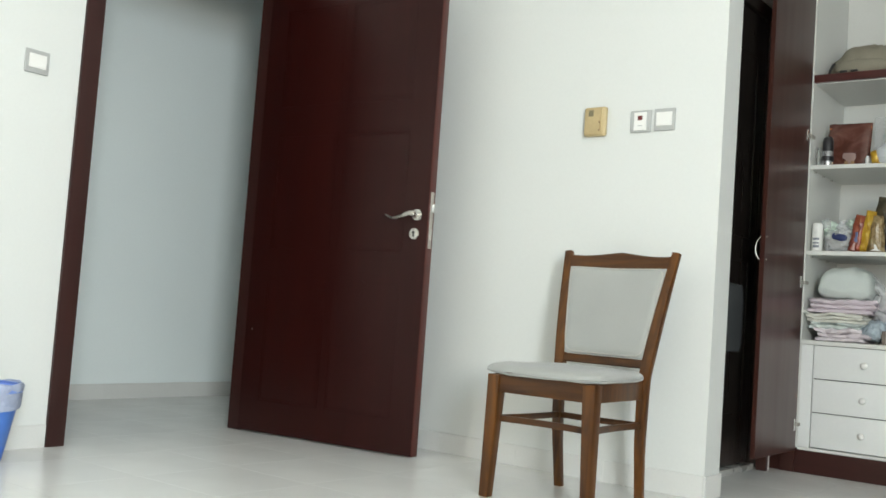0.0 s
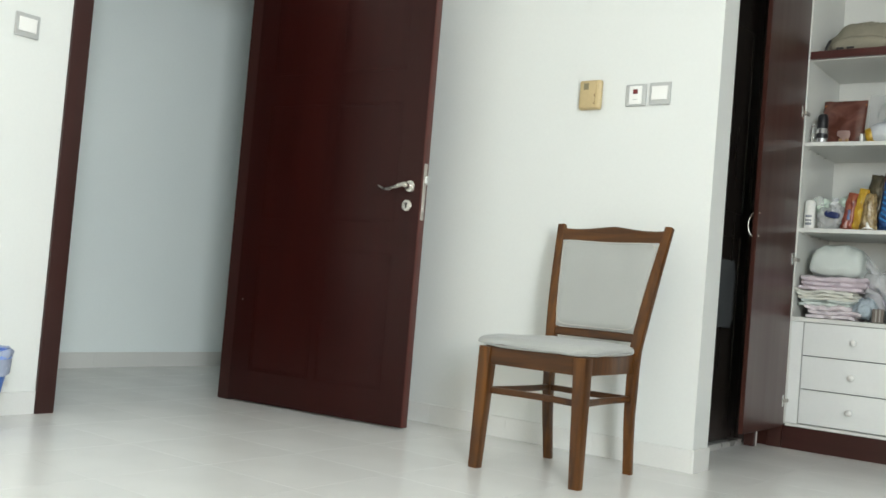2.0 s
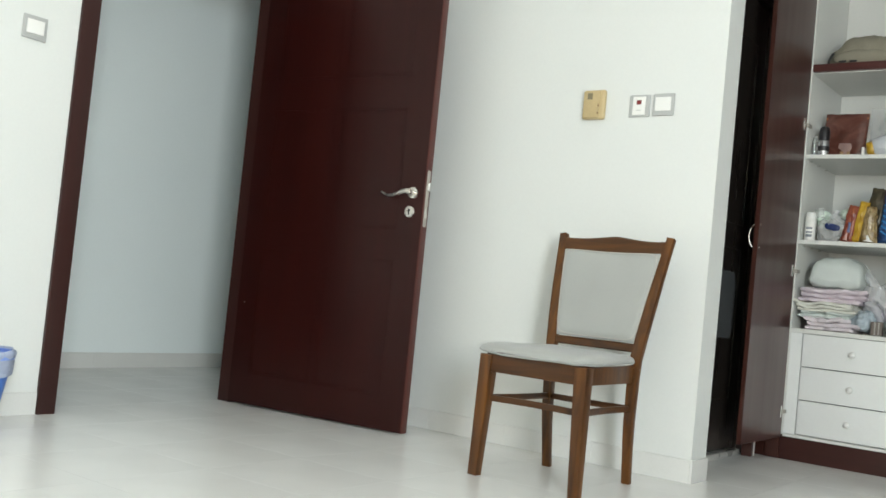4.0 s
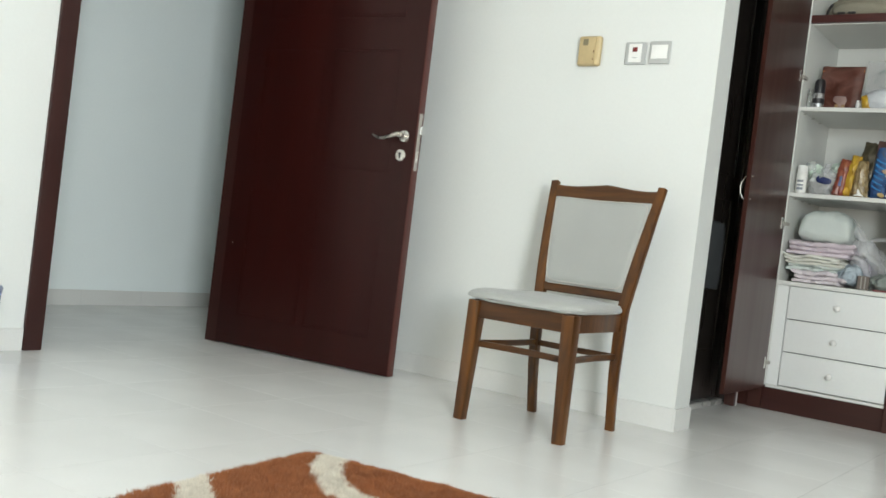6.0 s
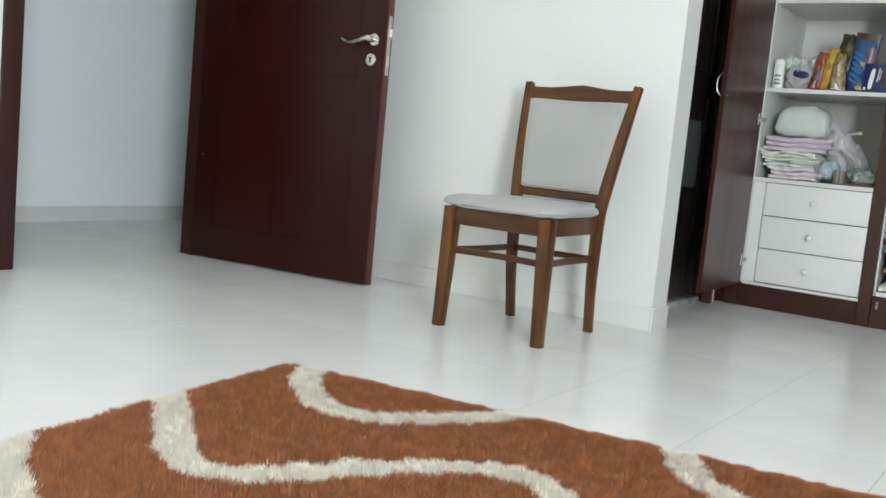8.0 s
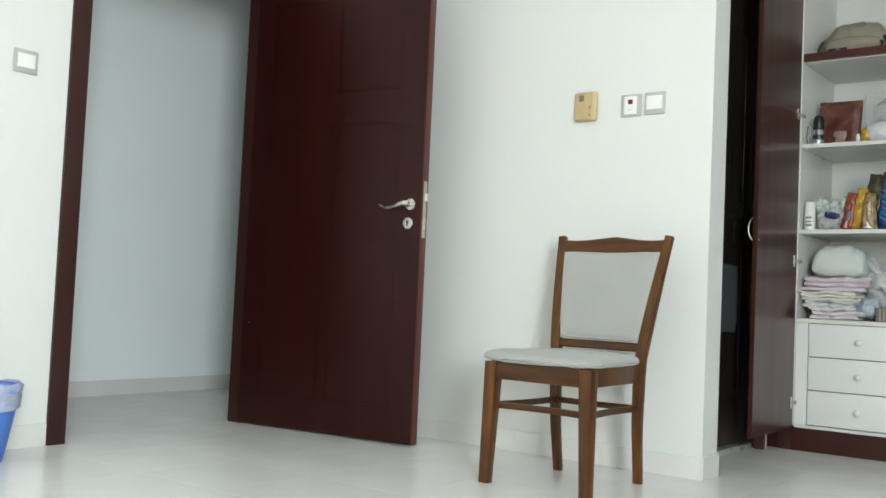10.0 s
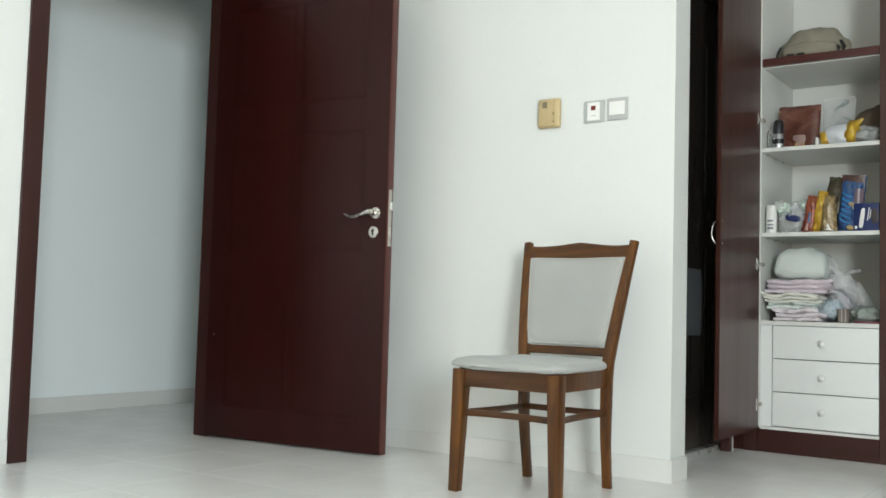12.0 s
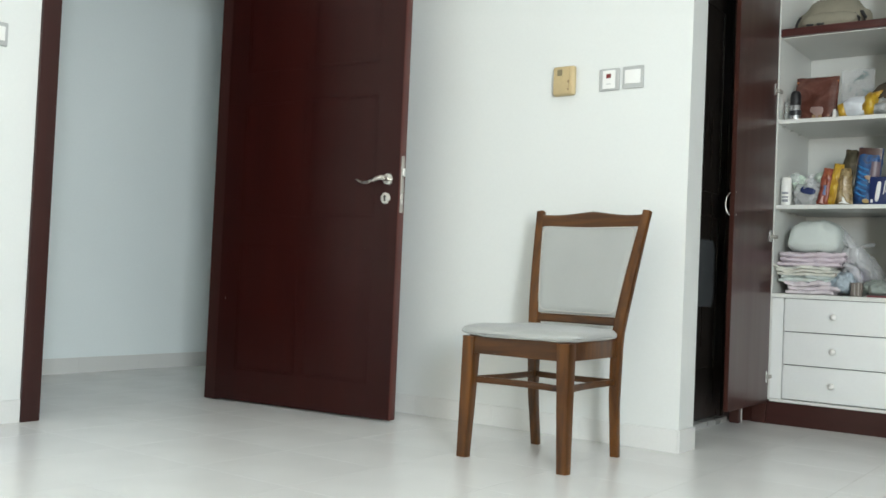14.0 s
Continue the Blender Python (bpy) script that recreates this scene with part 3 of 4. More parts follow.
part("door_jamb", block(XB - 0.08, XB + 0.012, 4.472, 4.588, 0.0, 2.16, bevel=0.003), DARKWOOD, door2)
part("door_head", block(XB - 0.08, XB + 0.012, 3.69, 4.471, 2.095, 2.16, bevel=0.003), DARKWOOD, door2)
part("threshold", block(XB - 0.08, XB + 0.03, 3.69, 4.471, 0.0, 0.026, bevel=0.004, seg=2), MARBLE, door2, "grey marble threshold")

# ---------- switches and thermostat ----------


def plate(name, label, category, m, w, h, inner):
    """A wall plate: silver surround, white insert; local -y faces the room."""
    ob = thing(name, label, category, m)
    part("surround", block(-w / 2, w / 2, -0.009, 0, -h / 2, h / 2, bevel=0.005, seg=3), SILVER, ob)
    x0, x1, z0, z1 = inner
    k = part("rocker", block(x0, x1, -0.0135, -0.008, z0, z1, bevel=0.0015, seg=2), WHITE, ob, "white plastic insert")
    return ob, k


face_y = pose(-1.7095, YC - 0.0005, 1.4245)
call, k = plate("call_plate", "silver framed white wall plate with a small red lamp", "switch", face_y, 0.088, 0.088, (-0.027, 0.027, -0.036, 0.036))
RED = mat("red_lens", (0.16, 0.02, 0.02), 0.25, vary=0.05)
part("lamp_lens", block(-0.010, 0.010, -0.016, -0.013, 0.004, 0.022, bevel=0.001), RED, k)
part("label_bar", block(-0.010, 0.010, -0.0142, -0.0134, -0.020, -0.017), SILVER, k)
plate("light_switch", "silver framed white rocker light switch on the wall", "switch", pose(-1.6085, YC - 0.0005, 1.4265), 0.088, 0.088, (-0.033, 0.033, -0.025, 0.029))
plate("light_switch", "silver framed light switch beside the door frame", "switch", pose(XL + 0.0005, 1.878, 1.44, 0, 0, 90), 0.096, 0.088, (-0.034, 0.034, -0.024, 0.028))

th = thing("thermostat", "yellowed plastic wall thermostat box with a small dial", "thermostat", pose(-1.9065, YC - 0.0005, 1.4335))
part("case", block(-0.049, 0.049, -0.026, 0, -0.060, 0.060, bevel=0.012, seg=4), YELLOWED, th)
AGED = mat("aged_beige", (0.49, 0.38, 0.20), 0.5, vary=0.06, scale=20)
part("cover", block(-0.044, 0.030, -0.030, -0.024, -0.054, 0.054, bevel=0.004, seg=2), AGED, th)
part("window", block(-0.026, -0.003, -0.0315, -0.0295, 0.020, 0.046, bevel=0.001), mat("grey_window", (0.19, 0.16, 0.09), 0.3), th)
part("slider", block(0.022, 0.028, -0.036, -0.0295, -0.034, -0.010, bevel=0.0015), AGED, th)
part("slot", block(0.0225, 0.0275, -0.0308, -0.0295, -0.040, 0.0, bevel=0.0002), mat("brown_slot", (0.16, 0.09, 0.03), 0.5), th)

# ---------- the bin ----------
BLUE = mat("blue_translucent_plastic", (0.07, 0.20, 0.62), 0.35, vary=0.06, scale=6, fine=150, bump=0.02, alpha=0.93)
BAG = mat("thin_bag_film", (0.55, 0.62, 0.80), 0.3, vary=0.12, scale=14, fine=60, bump=0.3, alpha=0.62)
bin_ = thing("waste_bin", "blue plastic waste bin lined with a thin bag", "bin", pose(-3.225, 1.695, 0))


def shell(profile, thick, steps=40, wave=0.0, seed=0):
    bm = bmesh.new()
    outer = profile
    inner = [(r - thick, z + (thick if i == 0 else 0)) for i, (r, z) in enumerate(profile)]
    rings = []
    for k, (r, z) in enumerate(outer + inner[::-1]):
        ring = []
        for i in range(steps):
            a = 2 * math.pi * i / steps
            w = wave * noise.noise(Vector((math.cos(a) * 2.5 + seed, math.sin(a) * 2.5, z * 14)))
            ring.append(bm.verts.new(((r + w) * math.cos(a), (r + w) * math.sin(a), max(z + w * 1.5, 0))))
        rings.append(ring)
    for a, b in zip(rings, rings[1:]):
        for i in range(steps):
            bm.faces.new((a[i], a[(i + 1) % steps], b[(i + 1) % steps], b[i]))
    bm.faces.new(rings[0][::-1])
    bm.faces.new(rings[-1])
    return bm


part("bucket", shell([(0.078, 0.0), (0.082, 0.004), (0.096, 0.07), (0.119, 0.195), (0.124, 0.225)], 0.003), BLUE, bin_)
part("base_band", lathe([(0.077, 0.0035), (0.084, 0.009), (0.0945, 0.060), (0.08, 0.062)], 40), mat("blue_solid", (0.05, 0.18, 0.66), 0.4, vary=0.05), bin_)
part("rim", shell([(0.123, 0.240), (0.132, 0.242), (0.134, 0.258), (0.128, 0.268), (0.124, 0.268)], 0.004, wave=0.001), mat("pale_blue_rim", (0.20, 0.31, 0.66), 0.3, vary=0.1, scale=10), bin_)
part("bag", shell([(0.126, 0.185), (0.129, 0.205), (0.131, 0.24), (0.136, 0.262), (0.130, 0.272)], 0.0015, 64, 0.006, 4), BAG, bin_, "thin translucent bag folded over the rim", smooth=60)

# ---------- the shaggy rug ----------
RA = radians(7.4)
RUG = pose(-1.715, 1.870, 0, 0, 0, 7.4)
RUSSET, CREAM = (0.275, 0.092, 0.028), (0.65, 0.60, 0.50)


def rug_local(x, y):
    dx, dy = x + 1.715, y - 1.870
    return dx * math.cos(RA) + dy * math.sin(RA), -dx * math.sin(RA) + dy * math.cos(RA)


def smooth_line(pts, n_=10):
    """A flowing line through its turning points."""
    out = []
    p = [pts[0]] + list(pts) + [pts[-1]]
    for a, b, c, d in zip(p, p[1:], p[2:], p[3:]):
        for i in range(n_):
            t = i / n_
            out.append(tuple(0.5 * ((2 * b[k]) + (-a[k] + c[k]) * t + (2 * a[k] - 5 * b[k] + 4 * c[k] - d[k]) * t * t + (-a[k] + 3 * b[k] - 3 * c[k] + d[k]) * t ** 3) for k in (0, 1)))
    return out + [pts[-1]]


BANDS = [
    ([(-1.665, 1.93), (-1.60, 1.81), (-1.49, 1.70), (-1.385, 1.645), (-1.27, 1.675), (-1.16, 1.79), (-1.075, 1.95), (-1.04, 2.06)], 0.040),
    ([(-1.74, 1.52), (-1.66, 1.435), (-1.50, 1.31), (-1.365, 1.205), (-1.26, 1.185), (-1.16, 1.265), (-1.075, 1.41), (-0.945, 1.565), (-0.83, 1.59), (-0.70, 1.52), (-0.55, 1.47), (-0.35, 1.55), (-0.1, 1.8)], 0.042),
    ([(-1.72, 1.14), (-1.63, 1.055), (-1.53, 0.965), (-1.41, 0.90), (-1.25, 0.85), (-1.05, 0.95), (-0.85, 1.10), (-0.6, 1.12)], 0.042),
    ([(-0.745, 2.09), (-0.70, 2.0), (-0.645, 1.90), (-0.575, 1.83), (-0.45, 1.80), (-0.30, 1.90), (-0.2, 2.05)], 0.042),
]
LINES = [([rug_local(*q) for q in smooth_line(p)], w) for p, w in BANDS]
NEAR = np.array([q for p, w in LINES for q in p])


def in_band(x, y):
    d = np.hypot(NEAR[:, 0] - x, NEAR[:, 1] - y)
    return d.min() < 0.037 + 0.007 * noise.noise(Vector((x * 22, y * 22, 0)))


# Backing coloured darker than the pile, for shade down between its tufts.
SHAG = mat("shaded_rug_backing", (0.17, 0.056, 0.017), 0.95, vary=0.12, scale=25, fine=260, bump=0.8)
PILE_B = mat("russet_pile", RUSSET, 0.9, vary=0.20, scale=9, fine=34, bump=0.0, sheen=0.1, island=0.07)
PILE_W = mat("cream_pile", CREAM, 0.9, vary=0.10, scale=9, fine=40, bump=0.0, sheen=0.1, island=0.10)
RW, RL = 1.75, 2.35
rug = thing("rug", "russet shaggy rug with flowing cream stripes on the floor", "rug", RUG)
bm = block(0.01, RW, -RL, -0.01, 0.0005, 0.016, bevel=0.005, seg=2)
part("backing", bm, SHAG, rug)


def ribbon(line, w, z0, z1):
    """The cream ground of one stripe, cut off at the rug's edge."""
    keep = [Vector((x, y, 0)) for x, y in line if 0.014 < x < RW - 0.01 and -RL + 0.01 < y < -0.014]
    bm = bmesh.new()
    rows_ = []
    for i, p in enumerate(keep):
        d = (keep[min(i + 1, len(keep) - 1)] - keep[max(i - 1, 0)]).normalized()
        s = Vector((-d.y, d.x, 0)) * (w + 0.004 * noise.noise(p * 30))
        rows_.append([bm.verts.new(q) for q in (p - s + Vector((0, 0, z0)), p - s * 0.94 + Vector((0, 0, z1)), p + s * 0.94 + Vector((0, 0, z1)), p + s + Vector((0, 0, z0)))])
    for a, b in zip(rows_, rows_[1:]):
        for k in range(3):
            bm.faces.new((a[k], a[k + 1], b[k + 1], b[k]))
    return bm


PILE_G = mat("cream_ground", (0.54, 0.49, 0.41), 0.95, vary=0.12, scale=25, fine=260, bump=0.8)
for line, w in LINES:
    part("stripe", ribbon(line, 0.034, 0.013, 0.0175), PILE_G, rug, "cream yarn stripe")
rng = random.Random(5)


def tufts(wanted, count, tall):
    """Leaning yarn ends over the stripes or the ground between them, densest at the far end; lower at the rug's rim."""
    vs, fs = [], []
    made = 0
    base = 0.012
    while made < count:
        y = 0.004 - RL * rng.random() ** 1.6
        x = rng.random() * (RW + 0.012) - 0.006
        if x < 0.05 and y > -0.05 and (x - 0.05) ** 2 + (y + 0.05) ** 2 > 0.055 ** 2:
            continue
        if in_band(x, y) != wanted:
            continue
        made += 1
        swell = 1 + 0.24 * noise.noise(Vector((x * 8, y * 8, 1.0))) + 0.34 * noise.noise(Vector((x * 34, y * 34, 5.0)))
        h = tall * swell * (0.72 + 0.42 * rng.random())
        an = 6.283 * noise.noise(Vector((x * 22, y * 22, 9.0))) + rng.uniform(-1.6, 1.6)
        lean = h * (0.15 + 0.55 * rng.random()) + 0.001
        rim = min(x, -y, RW - x)
        if rim < 0.022:
            an = (math.pi if x < -y else math.pi / 2) if rim == min(x, -y) else 0.0
            an += rng.uniform(-0.9, 0.9)
            h *= 0.72 + 0.28 * max(rim, 0) / 0.022
        r = 0.0013 + 0.0006 * rng.random()
        b = len(vs)
        for k in range(3):
            q = an + 2.094 * k
            vs.append((x + r * math.cos(q), y + r * math.sin(q), base))
        vs.append((x + lean * math.cos(an), y + lean * math.sin(an), base + h))
        fs += [(b, b + 1, b + 3), (b + 1, b + 2, b + 3), (b + 2, b, b + 3)]
    me = bpy.data.meshes.new("pile")
    me.from_pydata(vs, [], fs)
    return me


for name, wanted, count, tall, m_ in (("russet_pile", False, 440000, 0.0205, PILE_B), ("cream_pile", True, 110000, 0.020, PILE_W)):
    me = tufts(wanted, count, tall)
    me.materials.append(m_)
    tagged(part(name, me, m_, rug, "dense tufts of rug yarn"), kind="stuff")

# ---------- floor tiles and skirting, piece by piece ----------
S = 0.4
tile_me = mesh("tile", block(-S / 2 + 0.0008, S / 2 - 0.0008, -S / 2 + 0.0005, S / 2 - 0.0005, -0.008, 0), TILE, 0)


def tiles(x0, x1, y0, y1):
    for i in range(math.floor((x0 + 1.55) / S), math.ceil((x1 + 1.55) / S)):
        for j in range(math.floor((y0 - 1.217) / S), math.ceil((y1 - 1.217) / S)):
            cx, cy = -1.55 + (i + 0.5) * S, 1.217 + (j + 0.5) * S
            part("tile", tile_me, TILE, floor, at=pose(cx, cy, 0, 0, 0, 0))


tiles(-4.7, -1.56, -0.1, 5.1)


def far_tiles(areas):
    """The tiles behind and beside the walk, joined."""
    bm = bmesh.new()
    g = 0.0007
    for x0, x1, y0, y1 in areas:
        for i in range(round((x1 - x0) / S)):
            for j in range(round((y1 - y0) / S)):
                box(bm, x0 + i * S + g, x0 + (i + 1) * S - g, y0 + j * S + g, y0 + (j + 1) * S - g, -0.008, 0)
    return bm


tiles(-1.54, 1.7, -0.7, 4.9)
JY, JS = 1.217 - 4 * S, 1.217 - 5 * S
tagged(part("far_tile_rows", far_tiles(((-1.55 - 8 * S, -1.55, JY - 7 * S, JY), (-1.55, -1.55 + 9 * S, JS - 6 * S, JS))), TILE, floor, smooth=0), kind="stuff")

SK = 0.086


def skirting(name, label, a, b, face, thick=0.010, material=SKIRT):
    """A run of skirting tiles along a wall from a to b; face points into the room."""
    run = thing(name, label, "skirting", kind="structure")
    a, b, f = Vector(a), Vector(b), Vector(face)
    d = (b - a).normalized()
    L = (b - a).length
    n_ = max(1, round(L / S))
    for i in range(n_):
        s0, s1 = L * i / n_ + 0.0002, L * (i + 1) / n_ - 0.0002
        m = Matrix(((d.x, f.x, 0, a.x), (d.y, f.y, 0, a.y), (0, 0, 1, 0), (0, 0, 0, 1)))
        part("skirting_tile", block(s0, s1, 0.0004, thick, 0.0005, SK, bevel=0.0006, m=m), material, run, smooth=0)
    return run


skirting("skirting_chair_wall", "pale ceramic tile skirting along the chair wall", (XL, YC), (-1.374, YC), (0, -1))
skirting("skirting_wall_end", "pale ceramic tile skirting round the wall end", (-1.374, YC - 0.010), (-1.374, 3.607), (1, 0))
skirting("skirting_west", "pale ceramic tile skirting along the doorway wall", (XL, -0.4), (XL, D0 - 0.079), (1, 0))
skirting("skirting_hall", "pale ceramic tile skirting along the hall wall", (XH, 0.0), (XH, NORTH), (1, 0))
skirting("skirting_hall_end", "pale ceramic tile skirting at the hall end", (XH + 0.011, NORTH), (XL - 0.16, NORTH), (0, -1))

# ---------- things in the wardrobe ----------


def stuff_mat(name, colour, rough=0.4, **k):
    return mat(name, colour, rough, **{"vary": 0.08, "scale": 14, "fine": 120, "bump": 0.08, "rvar": 0.02, **k})


FILM = stuff_mat("clear_bag_film", (0.86, 0.87, 0.88), 0.22, alpha=0.22, bump=0.3, vary=0.15)
FILM_W = stuff_mat("white_bag_film", (0.86, 0.87, 0.88), 0.35, alpha=0.32, bump=0.3, vary=0.1)
KHAKI = stuff_mat("khaki_cloth", (0.27, 0.25, 0.19), 0.88, fine=260, bump=0.3, vary=0.12)
STRAP = stuff_mat("dark_webbing", (0.03, 0.03, 0.03), 0.8)
MINT = stuff_mat("mint_cloth", (0.58, 0.63, 0.60), 0.85, fine=300, bump=0.3, vary=0.06)
LILAC = stuff_mat("lilac_towel", (0.66, 0.58, 0.63), 0.95, fine=420, bump=0.6, vary=0.1)
CREAMT = stuff_mat("cream_towel", (0.70, 0.70, 0.63), 0.95, fine=420, bump=0.6, vary=0.08)
GREENT = stuff_mat("pale_green_towel", (0.62, 0.68, 0.65), 0.95, fine=420, bump=0.6, vary=0.08)
PINKT = stuff_mat("pink_towel", (0.71, 0.65, 0.68), 0.95, fine=420, bump=0.6, vary=0.1)
BLUET = stuff_mat("grey_blue_towel", (0.42, 0.49, 0.54), 0.95, fine=420, bump=0.6, vary=0.1)
YEL = printed("yellow_foil", [(0.34, 0.17, 0.015), (0.50, 0.31, 0.025), (0.56, 0.38, 0.04)], 26)
REDP = printed("red_foil", [(0.09, 0.02, 0.02), (0.26, 0.05, 0.03), (0.33, 0.12, 0.05)], 34)
ORANGE = stuff_mat("orange_print", (0.62, 0.20, 0.04), 0.35)
BLUEP = printed("bright_blue_foil", [(0.012, 0.02, 0.06), (0.015, 0.05, 0.16), (0.03, 0.12, 0.30), (0.08, 0.06, 0.06)], 24)
NAVY = stuff_mat("navy_print", (0.012, 0.026, 0.11), 0.3)
BROWNP = printed("brown_print", [(0.05, 0.022, 0.02), (0.09, 0.045, 0.035)], 40)
OLIVE = printed("olive_foil", [(0.025, 0.022, 0.012), (0.06, 0.05, 0.028), (0.10, 0.085, 0.05)], 18)
GOLD = printed("gold_film", [(0.12, 0.075, 0.025), (0.30, 0.21, 0.09), (0.42, 0.34, 0.2)], 40)
TANP = printed("brown_pouch_plastic", [(0.075, 0.024, 0.017), (0.115, 0.042, 0.030), (0.17, 0.078, 0.060)], 12, 0.18)
CHROME = stuff_mat("silver_can", (0.55, 0.56, 0.57), 0.25, metal=0.8)
BLACKP = stuff_mat("black_plastic", (0.015, 0.015, 0.018), 0.3)
GREYINK = stuff_mat("grey_green_print", (0.25, 0.32, 0.30), 0.5)
GLASS = stuff_mat("clear_glass", (0.85, 0.88, 0.87), 0.05, trans=0.9, bump=0.0, vary=0.02, rvar=0.02)
Z3, Z2, Z1, Z0 = 1.853, 1.425, 1.023, 0.609
Y = YW


def bent_patch(w, h, bulge):
    """A printed patch that follows a packet's bulging front."""
    bm = bmesh.new()
    g = [[bm.verts.new(((i / 6 - 0.5) * w, -bulge * (1 - (2 * i / 6 - 1) ** 2 * 0.5), j / 4 * h)) for i in range(7)] for j in range(5)]
    top = [[bm.verts.new(v.co + Vector((0, -0.0012, 0))) for v in r] for r in g]
    for a in (g, top):
        for j in range(4):
            for i in range(6):
                bm.faces.new((a[j][i], a[j][i + 1], a[j + 1][i + 1], a[j + 1][i]))
    return bm


def crumple(w, d, h, seed, big=0.32):
    """A crumpled film bag: its skin drawn into ridges and sharp folds."""
    bm = soft(w, d, h, seed, big, 3.2, 0.9, 64)
    bmesh.ops.recalc_face_normals(bm, faces=bm.faces)
    bm.normal_update()
    size = (w * d * h) ** (1 / 3)
    off = Vector((seed * 1.7, seed * 0.9, seed * 2.3))
    for v in bm.verts:
        p = Vector((v.co.x * 1.3, v.co.y * 1.3, v.co.z * 0.4)) / size
        fold = 0.5 - abs(noise.noise(p * 2.6 + off)) * 1.6 + 0.6 * (0.4 - abs(noise.noise(p * 6.0 - off)) * 1.5)
        v.co += v.normal * fold * 0.055 * size
        v.co.z = max(v.co.z, 0)
    return bm


# top shelf: a slumped khaki bag
m = pose(-1.190, Y + 0.15, Z3 + 0.001)
bag = thing("travel_bag", "slumped khaki cloth bag with dark straps on the shelf", "bag", m)
bm = soft(0.345, 0.22, 0.30, 3, 0.06, 2.6, 0.98, 48)
for v in bm.verts:
    v.co.z = max(v.co.z - 0.142, 0.0) * (1 + 0.10 * noise.noise(v.co * 14))
part("body", bm, KHAKI, bag, smooth=60)
part("flap", soft(0.25, 0.07, 0.075, 9, 0.10, 3.0, 0.8, 36), KHAKI, bag, at=pose(-0.008, -0.080, 0.0), smooth=60)
for x0, an in ((-0.155, 14), (0.125, -20), (0.150, -12)):
    part("strap", sweep([(x0, -0.085, 0.004), (x0 + 0.006, -0.088, 0.030), (x0 + an * 0.0012, -0.07, 0.066)], (0.009, 0.0035), 8, square=0.5), STRAP, bag)
for x0 in (-0.075, -0.028):
    part("buckle", block(x0 - 0.017, x0 + 0.017, -0.145, -0.135, 0.003, 0.012, bevel=0.003), STRAP, bag)

# second shelf
single("glass_tube", lathe([(0.011, 0), (0.0115, 0.002), (0.0115, 0.066), (0.008, 0.07), (0.008, 0.082), (0.0095, 0.083), (0.0095, 0.09)], 18), GLASS, "small clear glass bottle standing on the shelf", "bottle", pose(-1.372, Y + 0.06, Z2 + 0.001))
deo = thing("deodorant_can", "silver deodorant can with a black cap", "can", pose(-1.330, Y + 0.055, Z2 + 0.001))
part("can", lathe([(0.024, 0), (0.0265, 0.003), (0.0265, 0.066), (0.024, 0.07)], 24), CHROME, deo)
part("cap", lathe([(0.0245, 0.07), (0.0245, 0.112), (0.021, 0.130), (0.014, 0.138)], 24), BLACKP, deo)
part("label_band", lathe([(0.0268, 0.022), (0.0268, 0.045)], 24), BLACKP, deo)
br = thing("brown_pouch", "brown plastic zip pouch leaning against the back", "pouch", pose(-1.262, Y + 0.125, Z2 + 0.002, -6, 1.5, -4))
part("pouch_body", pouch(0.200, 0.216, 0.036, 2, 22, 26, amp=0.005), TANP, br, smooth=60)
part("zip", block(-0.098, 0.098, -0.006, 0.006, 0.190, 0.196, bevel=0.002), ORANGE, br)
part("trim", bent_patch(0.075, 0.055, 0.017), stuff_mat("pale_smoke_film", (0.30, 0.20, 0.18), 0.3), br, at=pose(0.01, -0.004, 0.012))
for x0 in (0.005, 0.035):
    part("gold_tab", block(x0 - 0.008, x0 + 0.008, -0.031, -0.026, 0.004, 0.026, bevel=0.002), stuff_mat("gold_tab", (0.75, 0.50, 0.28), 0.25, metal=0.6), br)
single("white_tube", lathe([(0.008, 0), (0.0085, 0.002), (0.0085, 0.03), (0.006, 0.036), (0.006, 0.04)], 14), WHITE, "small white plastic bottle on the shelf", "bottle", pose(-1.152, Y + 0.05, Z2 + 0.001))
pr = thing("printed_bag", "clear printed plastic bag standing against the back", "bag", pose(-1.125, Y + 0.36, Z2 + 0.001))
part("film", pouch(0.15, 0.285, 0.03, 12, amp=0.008), FILM, pr, smooth=60)
rr = random.Random(3)
for k in range(16):
    x0, z0 = rr.uniform(-0.055, 0.055), rr.uniform(0.08, 0.25)
    part("leaf_print", sweep([(x0, -0.019, z0), (x0 + rr.uniform(-0.012, 0.012), -0.0195, z0 + 0.012), (x0 + rr.uniform(-0.02, 0.02), -0.019, z0 + 0.022)], (0.0015, 0.0035), 6), GREYINK, pr)
ch = thing("snack_packet", "white and yellow snack packet lying on the shelf", "snack packet", pose(-1.058, Y + 0.075, Z2 + 0.001))
part("packet", soft(0.130, 0.085, 0.092, 5, 0.16, 3.4, 0.8, 34), stuff_mat("white_foil", (0.60, 0.63, 0.66), 0.3, bump=0.2), ch, smooth=60)
part("yellow_panel", soft(0.062, 0.092, 0.108, 7, 0.20, 4.5, 0.85, 34), YEL, ch, at=pose(0.046, -0.006, 0, 0, 10), smooth=60)
part("yellow_tip", pouch(0.045, 0.055, 0.008, 9, 10, 10, 0.004, 0.85), YEL, ch, at=pose(0.060, -0.004, 0.085, 0, 55))
part("yellow_end", soft(0.045, 0.06, 0.07, 8, 0.16, 4.0, 0.8, 24), YEL, ch, at=pose(-0.052, -0.006, 0, 0, -14), smooth=60)
